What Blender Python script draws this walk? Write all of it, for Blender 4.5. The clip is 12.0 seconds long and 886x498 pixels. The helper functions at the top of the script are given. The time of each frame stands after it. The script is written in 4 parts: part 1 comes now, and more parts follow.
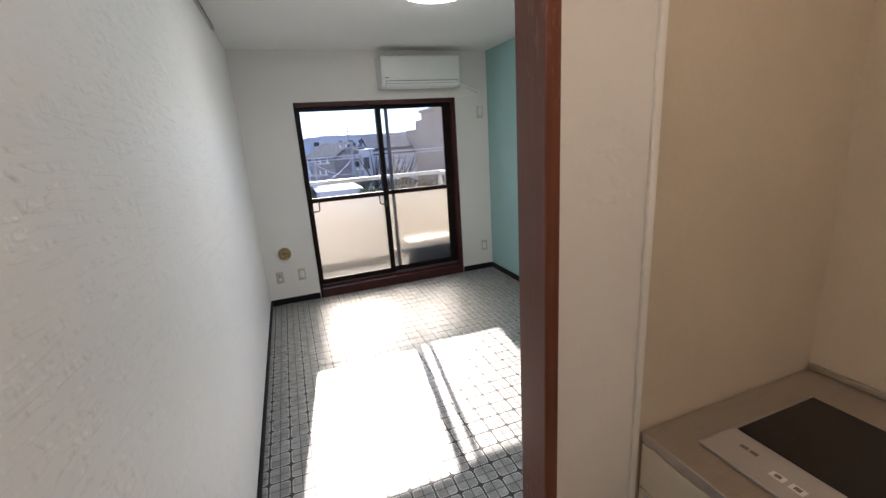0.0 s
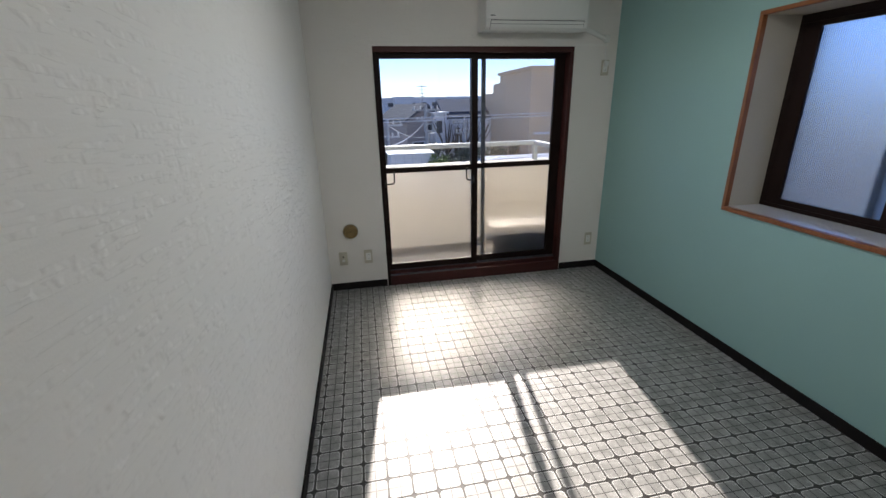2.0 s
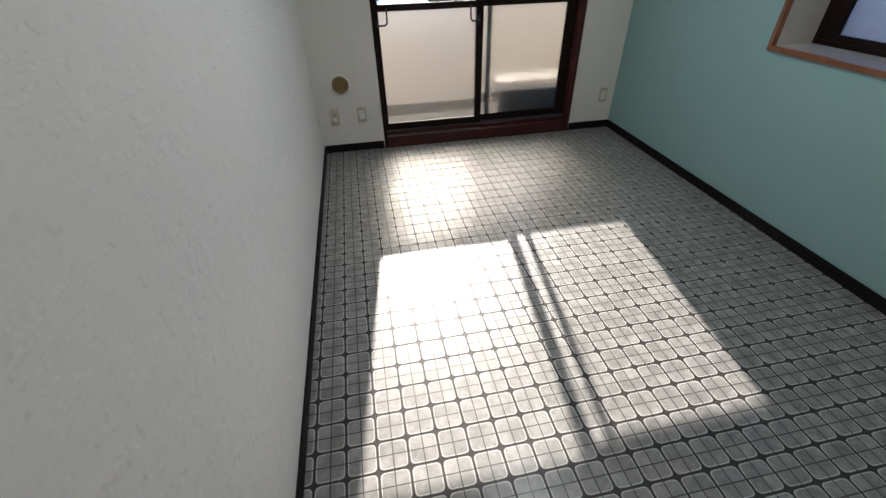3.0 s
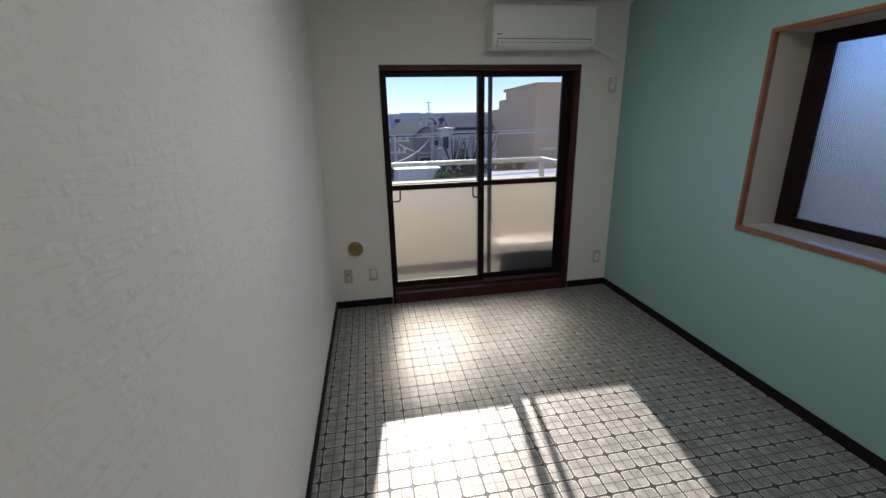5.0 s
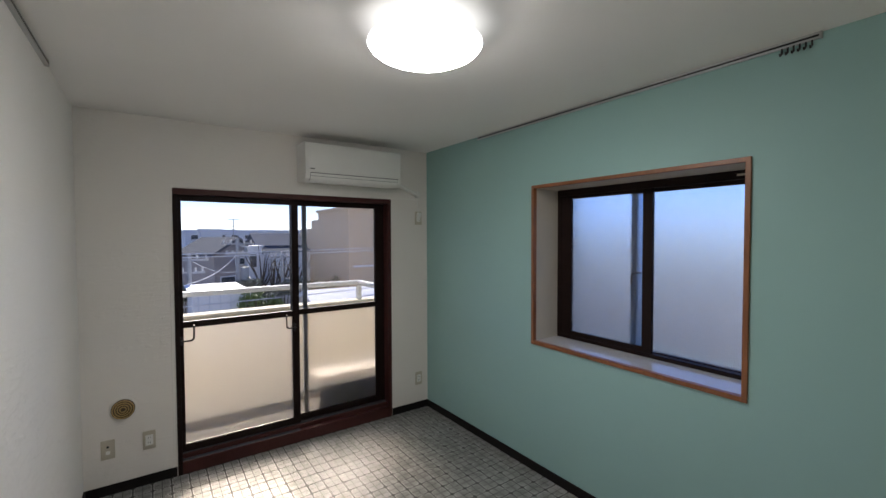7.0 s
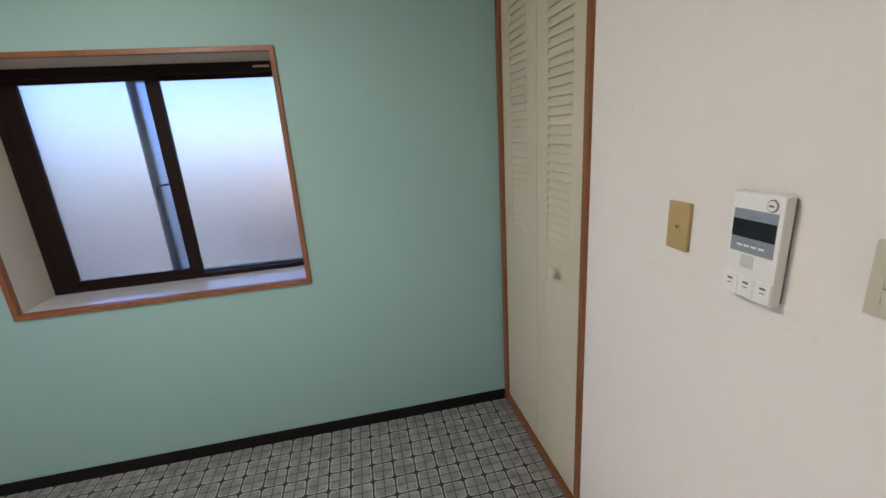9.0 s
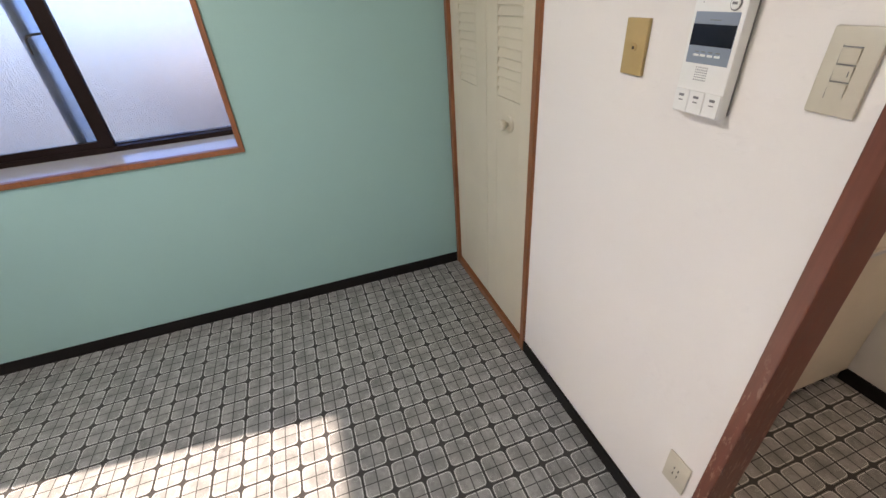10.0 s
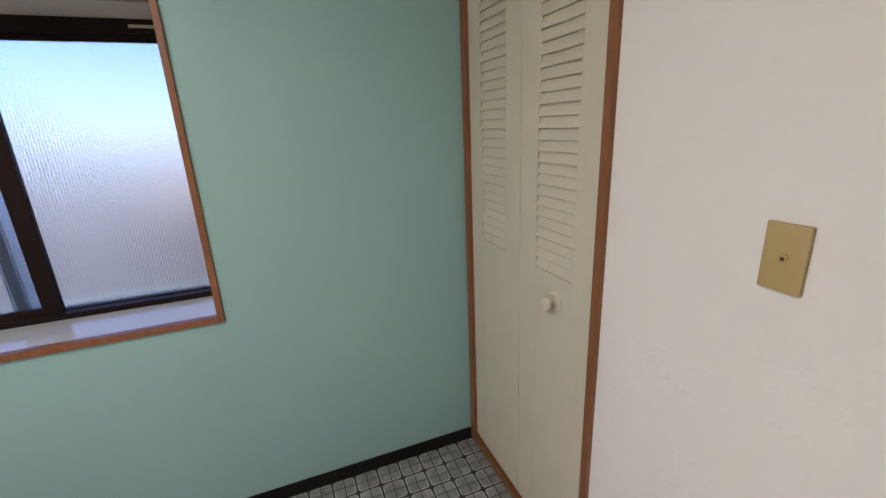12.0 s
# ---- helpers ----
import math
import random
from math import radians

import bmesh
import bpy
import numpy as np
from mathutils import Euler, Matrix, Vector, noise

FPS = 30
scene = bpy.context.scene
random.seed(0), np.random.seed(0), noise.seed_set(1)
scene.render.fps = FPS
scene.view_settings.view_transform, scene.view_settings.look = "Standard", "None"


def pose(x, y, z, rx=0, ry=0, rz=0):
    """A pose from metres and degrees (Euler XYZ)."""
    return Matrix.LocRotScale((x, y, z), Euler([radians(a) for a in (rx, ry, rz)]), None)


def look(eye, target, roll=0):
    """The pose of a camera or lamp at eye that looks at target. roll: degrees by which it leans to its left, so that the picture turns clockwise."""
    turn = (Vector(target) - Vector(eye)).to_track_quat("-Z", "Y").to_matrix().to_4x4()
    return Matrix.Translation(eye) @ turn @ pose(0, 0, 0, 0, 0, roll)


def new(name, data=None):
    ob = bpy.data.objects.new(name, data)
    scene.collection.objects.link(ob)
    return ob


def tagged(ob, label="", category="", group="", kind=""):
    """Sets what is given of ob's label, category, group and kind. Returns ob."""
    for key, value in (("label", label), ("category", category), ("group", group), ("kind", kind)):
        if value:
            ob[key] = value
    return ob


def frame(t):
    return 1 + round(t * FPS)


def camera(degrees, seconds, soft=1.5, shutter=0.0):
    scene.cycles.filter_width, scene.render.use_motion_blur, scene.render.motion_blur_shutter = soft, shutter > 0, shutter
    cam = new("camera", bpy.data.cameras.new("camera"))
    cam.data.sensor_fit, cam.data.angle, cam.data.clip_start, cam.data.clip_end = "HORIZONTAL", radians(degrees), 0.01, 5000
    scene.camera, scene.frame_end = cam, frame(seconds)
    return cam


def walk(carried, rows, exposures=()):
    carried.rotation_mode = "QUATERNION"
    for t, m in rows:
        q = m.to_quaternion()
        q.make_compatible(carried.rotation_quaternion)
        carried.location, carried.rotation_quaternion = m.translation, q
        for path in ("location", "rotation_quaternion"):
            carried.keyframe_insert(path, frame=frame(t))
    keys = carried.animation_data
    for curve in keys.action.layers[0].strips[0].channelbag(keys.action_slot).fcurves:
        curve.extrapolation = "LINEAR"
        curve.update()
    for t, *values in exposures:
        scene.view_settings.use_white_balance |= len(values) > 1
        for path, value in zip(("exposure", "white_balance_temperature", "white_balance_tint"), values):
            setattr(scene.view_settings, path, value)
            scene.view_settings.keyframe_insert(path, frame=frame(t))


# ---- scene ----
cam = camera(93.7, 12.0)
PATH = [
    (0, (0.342, -0.718, 1.557), (0.99, 1.1, 1.034), -3.8),
    (0.5, (0.286, -0.464, 1.456), (0.704, 1.425, 0.949), -3.1),
    (1, (0.304, -0.216, 1.51), (0.707, 1.678, 1.009), -1.9),
    (1.5, (0.338, -0.031, 1.546), (0.722, 1.864, 1.034), -1.4),
    (2, (0.351, 0.141, 1.525), (0.697, 1.998, 0.867), -1.3),
    (2.5, (0.34, 0.207, 1.425), (0.658, 1.911, 0.427), -0.8),
    (2.7, (0.343, 0.238, 1.369), (0.647, 1.839, 0.211), -1.0),
    (4.3, (0.362, 0.221, 1.406), (0.626, 1.79, 0.194), -2.4),
    (4.5, (0.349, 0.22, 1.445), (0.638, 1.906, 0.408), -2.0),
    (5, (0.36, 0.194, 1.539), (0.683, 2.076, 0.947), -1.4),
    (5.5, (0.358, 0.196, 1.638), (0.739, 2.142, 1.38), -1.1),
    (6, (0.351, 0.197, 1.666), (0.853, 2.131, 1.587), -0.7),
    (6.5, (0.366, 0.22, 1.647), (1.112, 2.075, 1.606), -0.3),
    (7, (0.373, 0.294, 1.616), (1.521, 1.931, 1.555), -0.2),
    (7.5, (0.443, 0.417, 1.62), (2.029, 1.633, 1.534), -0.3),
    (7.7, (0.461, 0.453, 1.62), (2.206, 1.427, 1.53), -0.3),
    (9.3, (0.459, 0.755, 1.538), (2.263, 0.235, 0.849), -3.1),
    (9.5, (0.456, 0.757, 1.514), (2.203, 0.222, 0.701), -3.4),
    (10, (0.463, 0.73, 1.457), (2.077, 0.232, 0.386), -4.3),
    (10.5, (0.464, 0.724, 1.418), (1.997, 0.28, 0.213), -5.0),
    (11, (0.472, 0.715, 1.413), (2.039, 0.288, 0.246), -4.6),
    (11.5, (0.591, 0.711, 1.45), (2.296, 0.213, 0.53), -3.1),
    (12, (0.882, 0.736, 1.543), (2.674, 0.057, 0.971), -2.6),
]
EXPOSURES = [(0.0, 2.15, 6750, 17), (0.5, 2.15, 6500, 14), (1.0, 2.0, 6700, 15), (1.5, 1.66, 6800, 15), (2.5, 1.57, 6750, 14), (4.5, 1.57, 6750, 14), (5.0, 1.24, 6900, 14),
             (5.5, 1.37, 6850, 15), (6.5, 1.58, 7000, 18), (7.7, 1.80, 7350, 17), (9.3, 2.38, 7550, 21), (10.5, 2.65, 7600, 23), (11.5, 2.52, 7600, 22), (12.0, 2.29, 7600, 21.5)]

walk(cam, [(t, look(eye, target, roll)) for t, eye, target, roll in PATH], EXPOSURES)

# ---- world, sun, exposure ----
SUN_AZ, SUN_EL = 7.0, 33.4   # degrees east of +y, above the horizon
world = bpy.data.worlds.new("world")
scene.world = world
world.use_nodes = True
wn, wl = world.node_tree.nodes, world.node_tree.links
sky = wn.new("ShaderNodeTexSky")
sky.sky_type, sky.sun_disc = "NISHITA", False
sky.sun_elevation, sky.sun_rotation = radians(SUN_EL), radians(SUN_AZ)
sky.air_density, sky.dust_density, sky.ozone_density = 1.0, 0.0, 3.0
wn["Background"].inputs["Strength"].default_value = 0.078
tint = wn.new("ShaderNodeMix")
tint.data_type, tint.blend_type = "RGBA", "MULTIPLY"
tint.inputs[0].default_value = 1.0
tint.inputs[7].default_value = (0.80, 0.87, 1.20, 1)
wl.new(sky.outputs[0], tint.inputs[6])
wl.new(tint.outputs[2], wn["Background"].inputs["Color"])
sun_data = bpy.data.lights.new("sun", "SUN")
sun_data.energy, sun_data.angle, sun_data.color = 4.25, radians(0.7), (1.0, 0.95, 0.88)
sun = new("sun", sun_data)
sun.matrix_world = look((0.128 * 30, 30, 0.658 * 30), (0, 0, 0))


# ---- material helpers ----
def mat(name):
    m = bpy.data.materials.new(name)
    m.use_nodes = True
    return m, m.node_tree.nodes, m.node_tree.links, m.node_tree.nodes["Principled BSDF"]


def pos_scaled(ns, ls, sx, sy, sz):
    g = ns.new("ShaderNodeNewGeometry")
    v = ns.new("ShaderNodeVectorMath")
    v.operation = "MULTIPLY"
    v.inputs[1].default_value = (sx, sy, sz)
    ls.new(g.outputs["Position"], v.inputs[0])
    return v.outputs[0]


def noise_tex(ns, ls, vec, scale, detail=4, rough=0.55):
    n = ns.new("ShaderNodeTexNoise")
    n.inputs["Scale"].default_value, n.inputs["Detail"].default_value, n.inputs["Roughness"].default_value = scale, detail, rough
    if vec is not None:
        ls.new(vec, n.inputs["Vector"])
    return n.outputs["Fac"]


def ramp(ns, ls, fac, stops):
    r = ns.new("ShaderNodeValToRGB")
    els = r.color_ramp.elements
    while len(els) < len(stops):
        els.new(0.5)
    for e, (p, c) in zip(els, stops):
        e.position, e.color = p, (*c, 1) if len(c) == 3 else c
    ls.new(fac, r.inputs[0])
    return r.outputs[0]


def math_(ns, ls, op, a, b=None, clamp=False):
    n = ns.new("ShaderNodeMath")
    n.operation, n.use_clamp = op, clamp
    for i, v in enumerate((a, b)):
        if v is None:
            continue
        if isinstance(v, (int, float)):
            n.inputs[i].default_value = v
        else:
            ls.new(v, n.inputs[i])
    return n.outputs[0]


def bump(ns, ls, height, strength, dist, bsdf):
    b = ns.new("ShaderNodeBump")
    b.inputs["Strength"].default_value, b.inputs["Distance"].default_value = strength, dist
    ls.new(height, b.inputs["Height"])
    ls.new(b.outputs[0], bsdf.inputs["Normal"])


def mottled(name, c, var=0.12, rough=0.5, metal=0.0, scale=6.0, fine=90.0, bump_amt=0.1, stretch=(1, 1, 1), spec=0.5):
    """A surface of one colour with broad patches, fine grain and slight relief."""
    m, ns, ls, b = mat(name)
    v = pos_scaled(ns, ls, *stretch)
    n1, n2 = noise_tex(ns, ls, v, scale, 3), noise_tex(ns, ls, v, fine, 3)
    s = math_(ns, ls, "ADD", math_(ns, ls, "MULTIPLY", n1, 0.65), math_(ns, ls, "MULTIPLY", n2, 0.35))
    lo, hi = [x * (1 - var) for x in c], [min(1, x * (1 + var)) for x in c]
    ls.new(ramp(ns, ls, s, [(0.3, lo), (0.7, hi)]), b.inputs["Base Color"])
    ls.new(math_(ns, ls, "ADD", math_(ns, ls, "MULTIPLY", n2, 0.2), rough - 0.1), b.inputs["Roughness"])
    b.inputs["Metallic"].default_value = metal
    b.inputs["Specular IOR Level"].default_value = spec
    if bump_amt:
        bump(ns, ls, n2, bump_amt, 0.002, b)
    return m


def wallpaper(name, c, axis, relief=1.0, rough=0.6):
    """Embossed paper: horizontal trowel streaks with small ridges, over faint blotches."""
    m, ns, ls, b = mat(name)
    h = (7, 7, 48)
    n1 = noise_tex(ns, ls, pos_scaled(ns, ls, *h), 1.6, 2, 0.5)
    n2 = noise_tex(ns, ls, pos_scaled(ns, ls, 22, 22, 22), 1.0, 2)
    n3 = noise_tex(ns, ls, pos_scaled(ns, ls, 1, 1, 1), 260.0, 2)
    big = noise_tex(ns, ls, pos_scaled(ns, ls, 1, 1, 1), 1.3, 3)
    vec = ns.new("ShaderNodeVectorMath")
    vec.operation = "MULTIPLY_ADD"
    wob = ns.new("ShaderNodeTexNoise")
    wob.inputs["Scale"].default_value = 22.0
    ls.new(wob.outputs["Color"], vec.inputs[0])
    vec.inputs[1].default_value = (0.14, 0.14, 0.3)
    lean = ns.new("ShaderNodeMapping")
    lean.inputs["Rotation"].default_value = (radians(4), 0, 0)
    ls.new(pos_scaled(ns, ls, 1, 1, 1), lean.inputs["Vector"])
    long_ = ns.new("ShaderNodeVectorMath")
    long_.operation = "MULTIPLY"
    long_.inputs[1].default_value = (11, 11, 95)
    ls.new(lean.outputs[0], long_.inputs[0])
    ls.new(long_.outputs[0], vec.inputs[2])
    cells = ns.new("ShaderNodeTexVoronoi")
    cells.distance, cells.inputs["Scale"].default_value = "CHEBYCHEV", 1.0
    ls.new(vec.outputs[0], cells.inputs["Vector"])
    lump = ns.new("ShaderNodeSeparateColor")
    ls.new(cells.outputs["Color"], lump.inputs[0])
    plateau = ramp(ns, ls, lump.outputs[0], [(0.55, (0, 0, 0)), (0.62, (0.5, 0.5, 0.5)), (0.95, (1, 1, 1))])
    gate = ramp(ns, ls, n2, [(0.42, (0.05, 0.05, 0.05)), (0.60, (1, 1, 1))])
    ridge = math_(ns, ls, "MULTIPLY", plateau, gate)
    height = math_(ns, ls, "ADD", math_(ns, ls, "ADD", ridge, math_(ns, ls, "MULTIPLY", n1, 0.22)), math_(ns, ls, "MULTIPLY", n3, 0.10))
    bump(ns, ls, height, min(1.0, 0.45 * relief), 0.0022 * max(1.0, 0.45 * relief), b)
    ls.new(ramp(ns, ls, big, [(0.3, [x * 0.965 for x in c]), (0.7, c)]), b.inputs["Base Color"])
    b.inputs["Roughness"].default_value = rough
    b.inputs["Specular IOR Level"].default_value = 0.3
    return m


def wood(name, c, rough=0.4, grain=(60, 60, 3), worn=None):
    m, ns, ls, b = mat(name)
    v = pos_scaled(ns, ls, *grain)
    n1 = noise_tex(ns, ls, v, 1.4, 5, 0.6)
    n2 = noise_tex(ns, ls, pos_scaled(ns, ls, 5, 5, 5), 1.5, 3)
    s = math_(ns, ls, "ADD", math_(ns, ls, "MULTIPLY", n1, 0.7), math_(ns, ls, "MULTIPLY", n2, 0.3))
    col = ramp(ns, ls, s, [(0.3, [x * 0.7 for x in c]), (0.55, c), (0.75, [min(1, x * 1.3) for x in c])])
    if worn:
        w1, w2 = noise_tex(ns, ls, pos_scaled(ns, ls, 90, 90, 22), 1.0, 4, 0.7), noise_tex(ns, ls, pos_scaled(ns, ls, 2, 2, 1.2), 1.0, 2)
        fac = math_(ns, ls, "MULTIPLY", ramp(ns, ls, w1, [(0.56, (0, 0, 0)), (0.62, (1, 1, 1))]), ramp(ns, ls, w2, [(0.42, (0, 0, 0)), (0.56, (0.8, 0.8, 0.8))]))
        mx = ns.new("ShaderNodeMix")
        mx.data_type = "RGBA"
        ls.new(fac, mx.inputs[0])
        ls.new(col, mx.inputs[6])
        mx.inputs[7].default_value = (*worn, 1)
        col = mx.outputs[2]
    ls.new(col, b.inputs["Base Color"])
    ls.new(math_(ns, ls, "ADD", math_(ns, ls, "MULTIPLY", n1, 0.25), rough - 0.12), b.inputs["Roughness"])
    bump(ns, ls, n1, 0.15, 0.001, b)
    return m


def clear_glass(name, tint=(0.77, 0.81, 0.84)):
    m, ns, ls, b = mat(name)
    tr, gl, mx, fr = ns.new("ShaderNodeBsdfTransparent"), ns.new("ShaderNodeBsdfGlossy"), ns.new("ShaderNodeMixShader"), ns.new("ShaderNodeFresnel")
    tr.inputs[0].default_value = (*tint, 1)
    gl.inputs["Roughness"].default_value = 0.02
    fr.inputs[0].default_value = 1.35
    ls.new(fr.outputs[0], mx.inputs[0])
    ls.new(tr.outputs[0], mx.inputs[1])
    ls.new(gl.outputs[0], mx.inputs[2])
    ls.new(mx.outputs[0], ns["Material Output"].inputs[0])
    return m


def frosted_glass(name, rough, through_amt, milky, pattern=0.0, c=(0.97, 0.97, 0.96)):
    """Patterned privacy glass: blurs what is behind it, glows a little and lets part of the sun straight through."""
    m, ns, ls, b = mat(name)
    b.inputs["Transmission Weight"].default_value = 1.0
    b.inputs["Roughness"].default_value = rough
    b.inputs["IOR"].default_value = 1.45
    b.inputs["Base Color"].default_value = (*c, 1)
    tl, tr, mx1, mx2 = ns.new("ShaderNodeBsdfTranslucent"), ns.new("ShaderNodeBsdfTransparent"), ns.new("ShaderNodeMixShader"), ns.new("ShaderNodeMixShader")
    tl.inputs[0].default_value = (0.9, 0.9, 0.88, 1)
    mx1.inputs[0].default_value, mx2.inputs[0].default_value = milky, through_amt
    ls.new(b.outputs[0], mx1.inputs[1])
    ls.new(tl.outputs[0], mx1.inputs[2])
    ls.new(mx1.outputs[0], mx2.inputs[1])
    ls.new(tr.outputs[0], mx2.inputs[2])
    ls.new(mx2.outputs[0], ns["Material Output"].inputs[0])
    if pattern:
        g = ns.new("ShaderNodeNewGeometry")
        sp = ns.new("ShaderNodeSeparateXYZ")
        ls.new(g.outputs["Position"], sp.inputs[0])
        u = math_(ns, ls, "SINE", math_(ns, ls, "MULTIPLY", math_(ns, ls, "ADD", sp.outputs[1], sp.outputs[2]), 300.0))
        w = math_(ns, ls, "SINE", math_(ns, ls, "MULTIPLY", math_(ns, ls, "SUBTRACT", sp.outputs[1], sp.outputs[2]), 300.0))
        n = noise_tex(ns, ls, g.outputs["Position"], 120.0, 2)
        h = math_(ns, ls, "ADD", math_(ns, ls, "MULTIPLY", u, w), math_(ns, ls, "MULTIPLY", n, 0.8))
        bump(ns, ls, h, pattern, 0.003, b)
    return m


def insect_mesh(name, open_amt, c):
    """Fine fly-screen cloth: too fine to see its threads, it veils and dims what is behind."""
    m, ns, ls, b = mat(name)
    tr, df, tl, m1, m2 = ns.new("ShaderNodeBsdfTransparent"), ns.new("ShaderNodeBsdfDiffuse"), ns.new("ShaderNodeBsdfTranslucent"), ns.new("ShaderNodeMixShader"), ns.new("ShaderNodeMixShader")
    df.inputs[0].default_value = tl.inputs[0].default_value = (*c, 1)
    m1.inputs[0].default_value, m2.inputs[0].default_value = 0.5, open_amt
    ls.new(df.outputs[0], m1.inputs[1])
    ls.new(tl.outputs[0], m1.inputs[2])
    ls.new(m1.outputs[0], m2.inputs[1])
    ls.new(tr.outputs[0], m2.inputs[2])
    ls.new(m2.outputs[0], ns["Material Output"].inputs[0])
    return m


PITCH, TILE_X, TILE_Y = 0.1025, 0.038, 0.0


def vinyl_tile(name):
    """Printed vinyl squares: fine concentric lines, a pale rim, a thin dark cross and smoky patches."""
    m, ns, ls, b = mat(name)
    g = ns.new("ShaderNodeNewGeometry")
    sp = ns.new("ShaderNodeSeparateXYZ")
    ls.new(g.outputs["Position"], sp.inputs[0])
    ax = []
    for out, off in ((sp.outputs[0], TILE_X), (sp.outputs[1], TILE_Y)):
        f = math_(ns, ls, "FRACT", math_(ns, ls, "DIVIDE", math_(ns, ls, "SUBTRACT", out, off - 40 * PITCH), PITCH))
        ax.append(math_(ns, ls, "ABSOLUTE", math_(ns, ls, "SUBTRACT", f, 0.5)))
    p6 = [math_(ns, ls, "POWER", a, 8.0) for a in ax]
    d = math_(ns, ls, "POWER", math_(ns, ls, "ADD", *p6), 1 / 8)
    rings = math_(ns, ls, "SINE", math_(ns, ls, "MULTIPLY", d, 150.0))
    wob = noise_tex(ns, ls, g.outputs["Position"], 55.0, 3)
    line = ramp(ns, ls, math_(ns, ls, "MULTIPLY", math_(ns, ls, "ADD", rings, 1.0), math_(ns, ls, "MULTIPLY", wob, 0.55)), [(0.42, (0, 0, 0)), (0.58, (1, 1, 1))])
    inner = math_(ns, ls, "MINIMUM", *ax)
    line = math_(ns, ls, "MULTIPLY", line, ramp(ns, ls, inner, [(0.10, (0.25, 0.25, 0.25)), (0.26, (1, 1, 1))]))
    rim = math_(ns, ls, "MULTIPLY", math_(ns, ls, "GREATER_THAN", d, 0.424), math_(ns, ls, "LESS_THAN", d, 0.443))
    cross = math_(ns, ls, "MAXIMUM", math_(ns, ls, "LESS_THAN", ax[0], 0.019), math_(ns, ls, "LESS_THAN", ax[1], 0.019))
    cell = ns.new("ShaderNodeVectorMath")
    cell.operation = "SNAP"
    cell.inputs[1].default_value = (PITCH / 2, PITCH / 2, 10)
    sh = ns.new("ShaderNodeVectorMath")
    sh.inputs[1].default_value = (-TILE_X, -TILE_Y, 3)
    ls.new(g.outputs["Position"], sh.inputs[0])
    ls.new(sh.outputs[0], cell.inputs[0])
    wn_ = ns.new("ShaderNodeTexWhiteNoise")
    ls.new(cell.outputs[0], wn_.inputs["Vector"])
    smoke = noise_tex(ns, ls, g.outputs["Position"], 14.0, 5, 0.65)
    tone = math_(ns, ls, "ADD", math_(ns, ls, "MULTIPLY", smoke, 0.86), math_(ns, ls, "MULTIPLY", wn_.outputs["Value"], 0.14))
    base = ramp(ns, ls, tone, [(0.28, (0.125, 0.126, 0.122)), (0.52, (0.205, 0.205, 0.198)), (0.75, (0.32, 0.318, 0.308))])
    col = base
    for fac, c, amt in ((line, (0.48, 0.475, 0.46), 0.55), (rim, (0.62, 0.615, 0.60), 0.85), (cross, (0.022, 0.021, 0.020), 0.9)):
        mx = ns.new("ShaderNodeMix")
        mx.data_type = "RGBA"
        ls.new(math_(ns, ls, "MULTIPLY", fac, amt), mx.inputs[0])
        ls.new(col, mx.inputs[6])
        mx.inputs[7].default_value = (*c, 1)
        col = mx.outputs[2]
    ls.new(col, b.inputs["Base Color"])
    ls.new(math_(ns, ls, "ADD", math_(ns, ls, "MULTIPLY", smoke, 0.12), 0.40), b.inputs["Roughness"])
    b.inputs["Specular IOR Level"].default_value = 0.42
    b.inputs["Coat Weight"].default_value, b.inputs["Coat Roughness"].default_value, b.inputs["Coat IOR"].default_value = 0.55, 0.26, 1.4
    h = math_(ns, ls, "SUBTRACT", math_(ns, ls, "MULTIPLY", line, 0.3), cross)
    bump(ns, ls, h, 0.25, 0.0008, b)
    return m


def emission(name, c, strength, rim_c):
    m, ns, ls, b = mat(name)
    b.inputs["Base Color"].default_value = (0.85, 0.87, 0.88, 1)
    b.inputs["Roughness"].default_value = 0.35
    n = noise_tex(ns, ls, pos_scaled(ns, ls, 1, 1, 1), 5.0, 1)
    ls.new(ramp(ns, ls, n, [(0.3, rim_c), (0.7, c)]), b.inputs["Emission Color"])
    b.inputs["Emission Strength"].default_value = strength
    return m


# ---- materials ----
M_PAPER = wallpaper("white_wallpaper", (0.74, 0.71, 0.67), 0, relief=1.3)
M_PAPER_W = wallpaper("white_wallpaper_coarse", (0.82, 0.80, 0.765), 0, relief=2.2, rough=0.5)
M_GREEN = wallpaper("green_wallpaper", (0.272, 0.448, 0.428), 1, relief=0.12, rough=0.55)
M_CEIL = wallpaper("ceiling_paper", (0.88, 0.865, 0.84), 2, relief=0.15)
M_KPANEL = mottled("kitchen_panel", (0.55, 0.47, 0.37), 0.05, 0.35, bump_amt=0.03)
M_CREAM_CAB = mottled("cream_laminate", (0.62, 0.55, 0.44), 0.05, 0.4, bump_amt=0.03)
M_BASE = mottled("dark_baseboard", (0.011, 0.009, 0.009), 0.2, 0.62, spec=0.15)
M_GROUT = mottled("dark_vinyl_joint", (0.038, 0.036, 0.035), 0.25, 0.4, spec=0.2)
M_TILE = vinyl_tile("printed_vinyl")
M_DOORWOOD = wood("red_brown_wood", (0.15, 0.045, 0.026), 0.42, worn=(0.30, 0.17, 0.12))
M_TRIM = wood("orange_brown_wood", (0.24, 0.085, 0.032), 0.4, (40, 40, 6))
M_SASH = mottled("bronze_aluminium", (0.015, 0.008, 0.007), 0.2, 0.5, metal=0.0, spec=0.12)
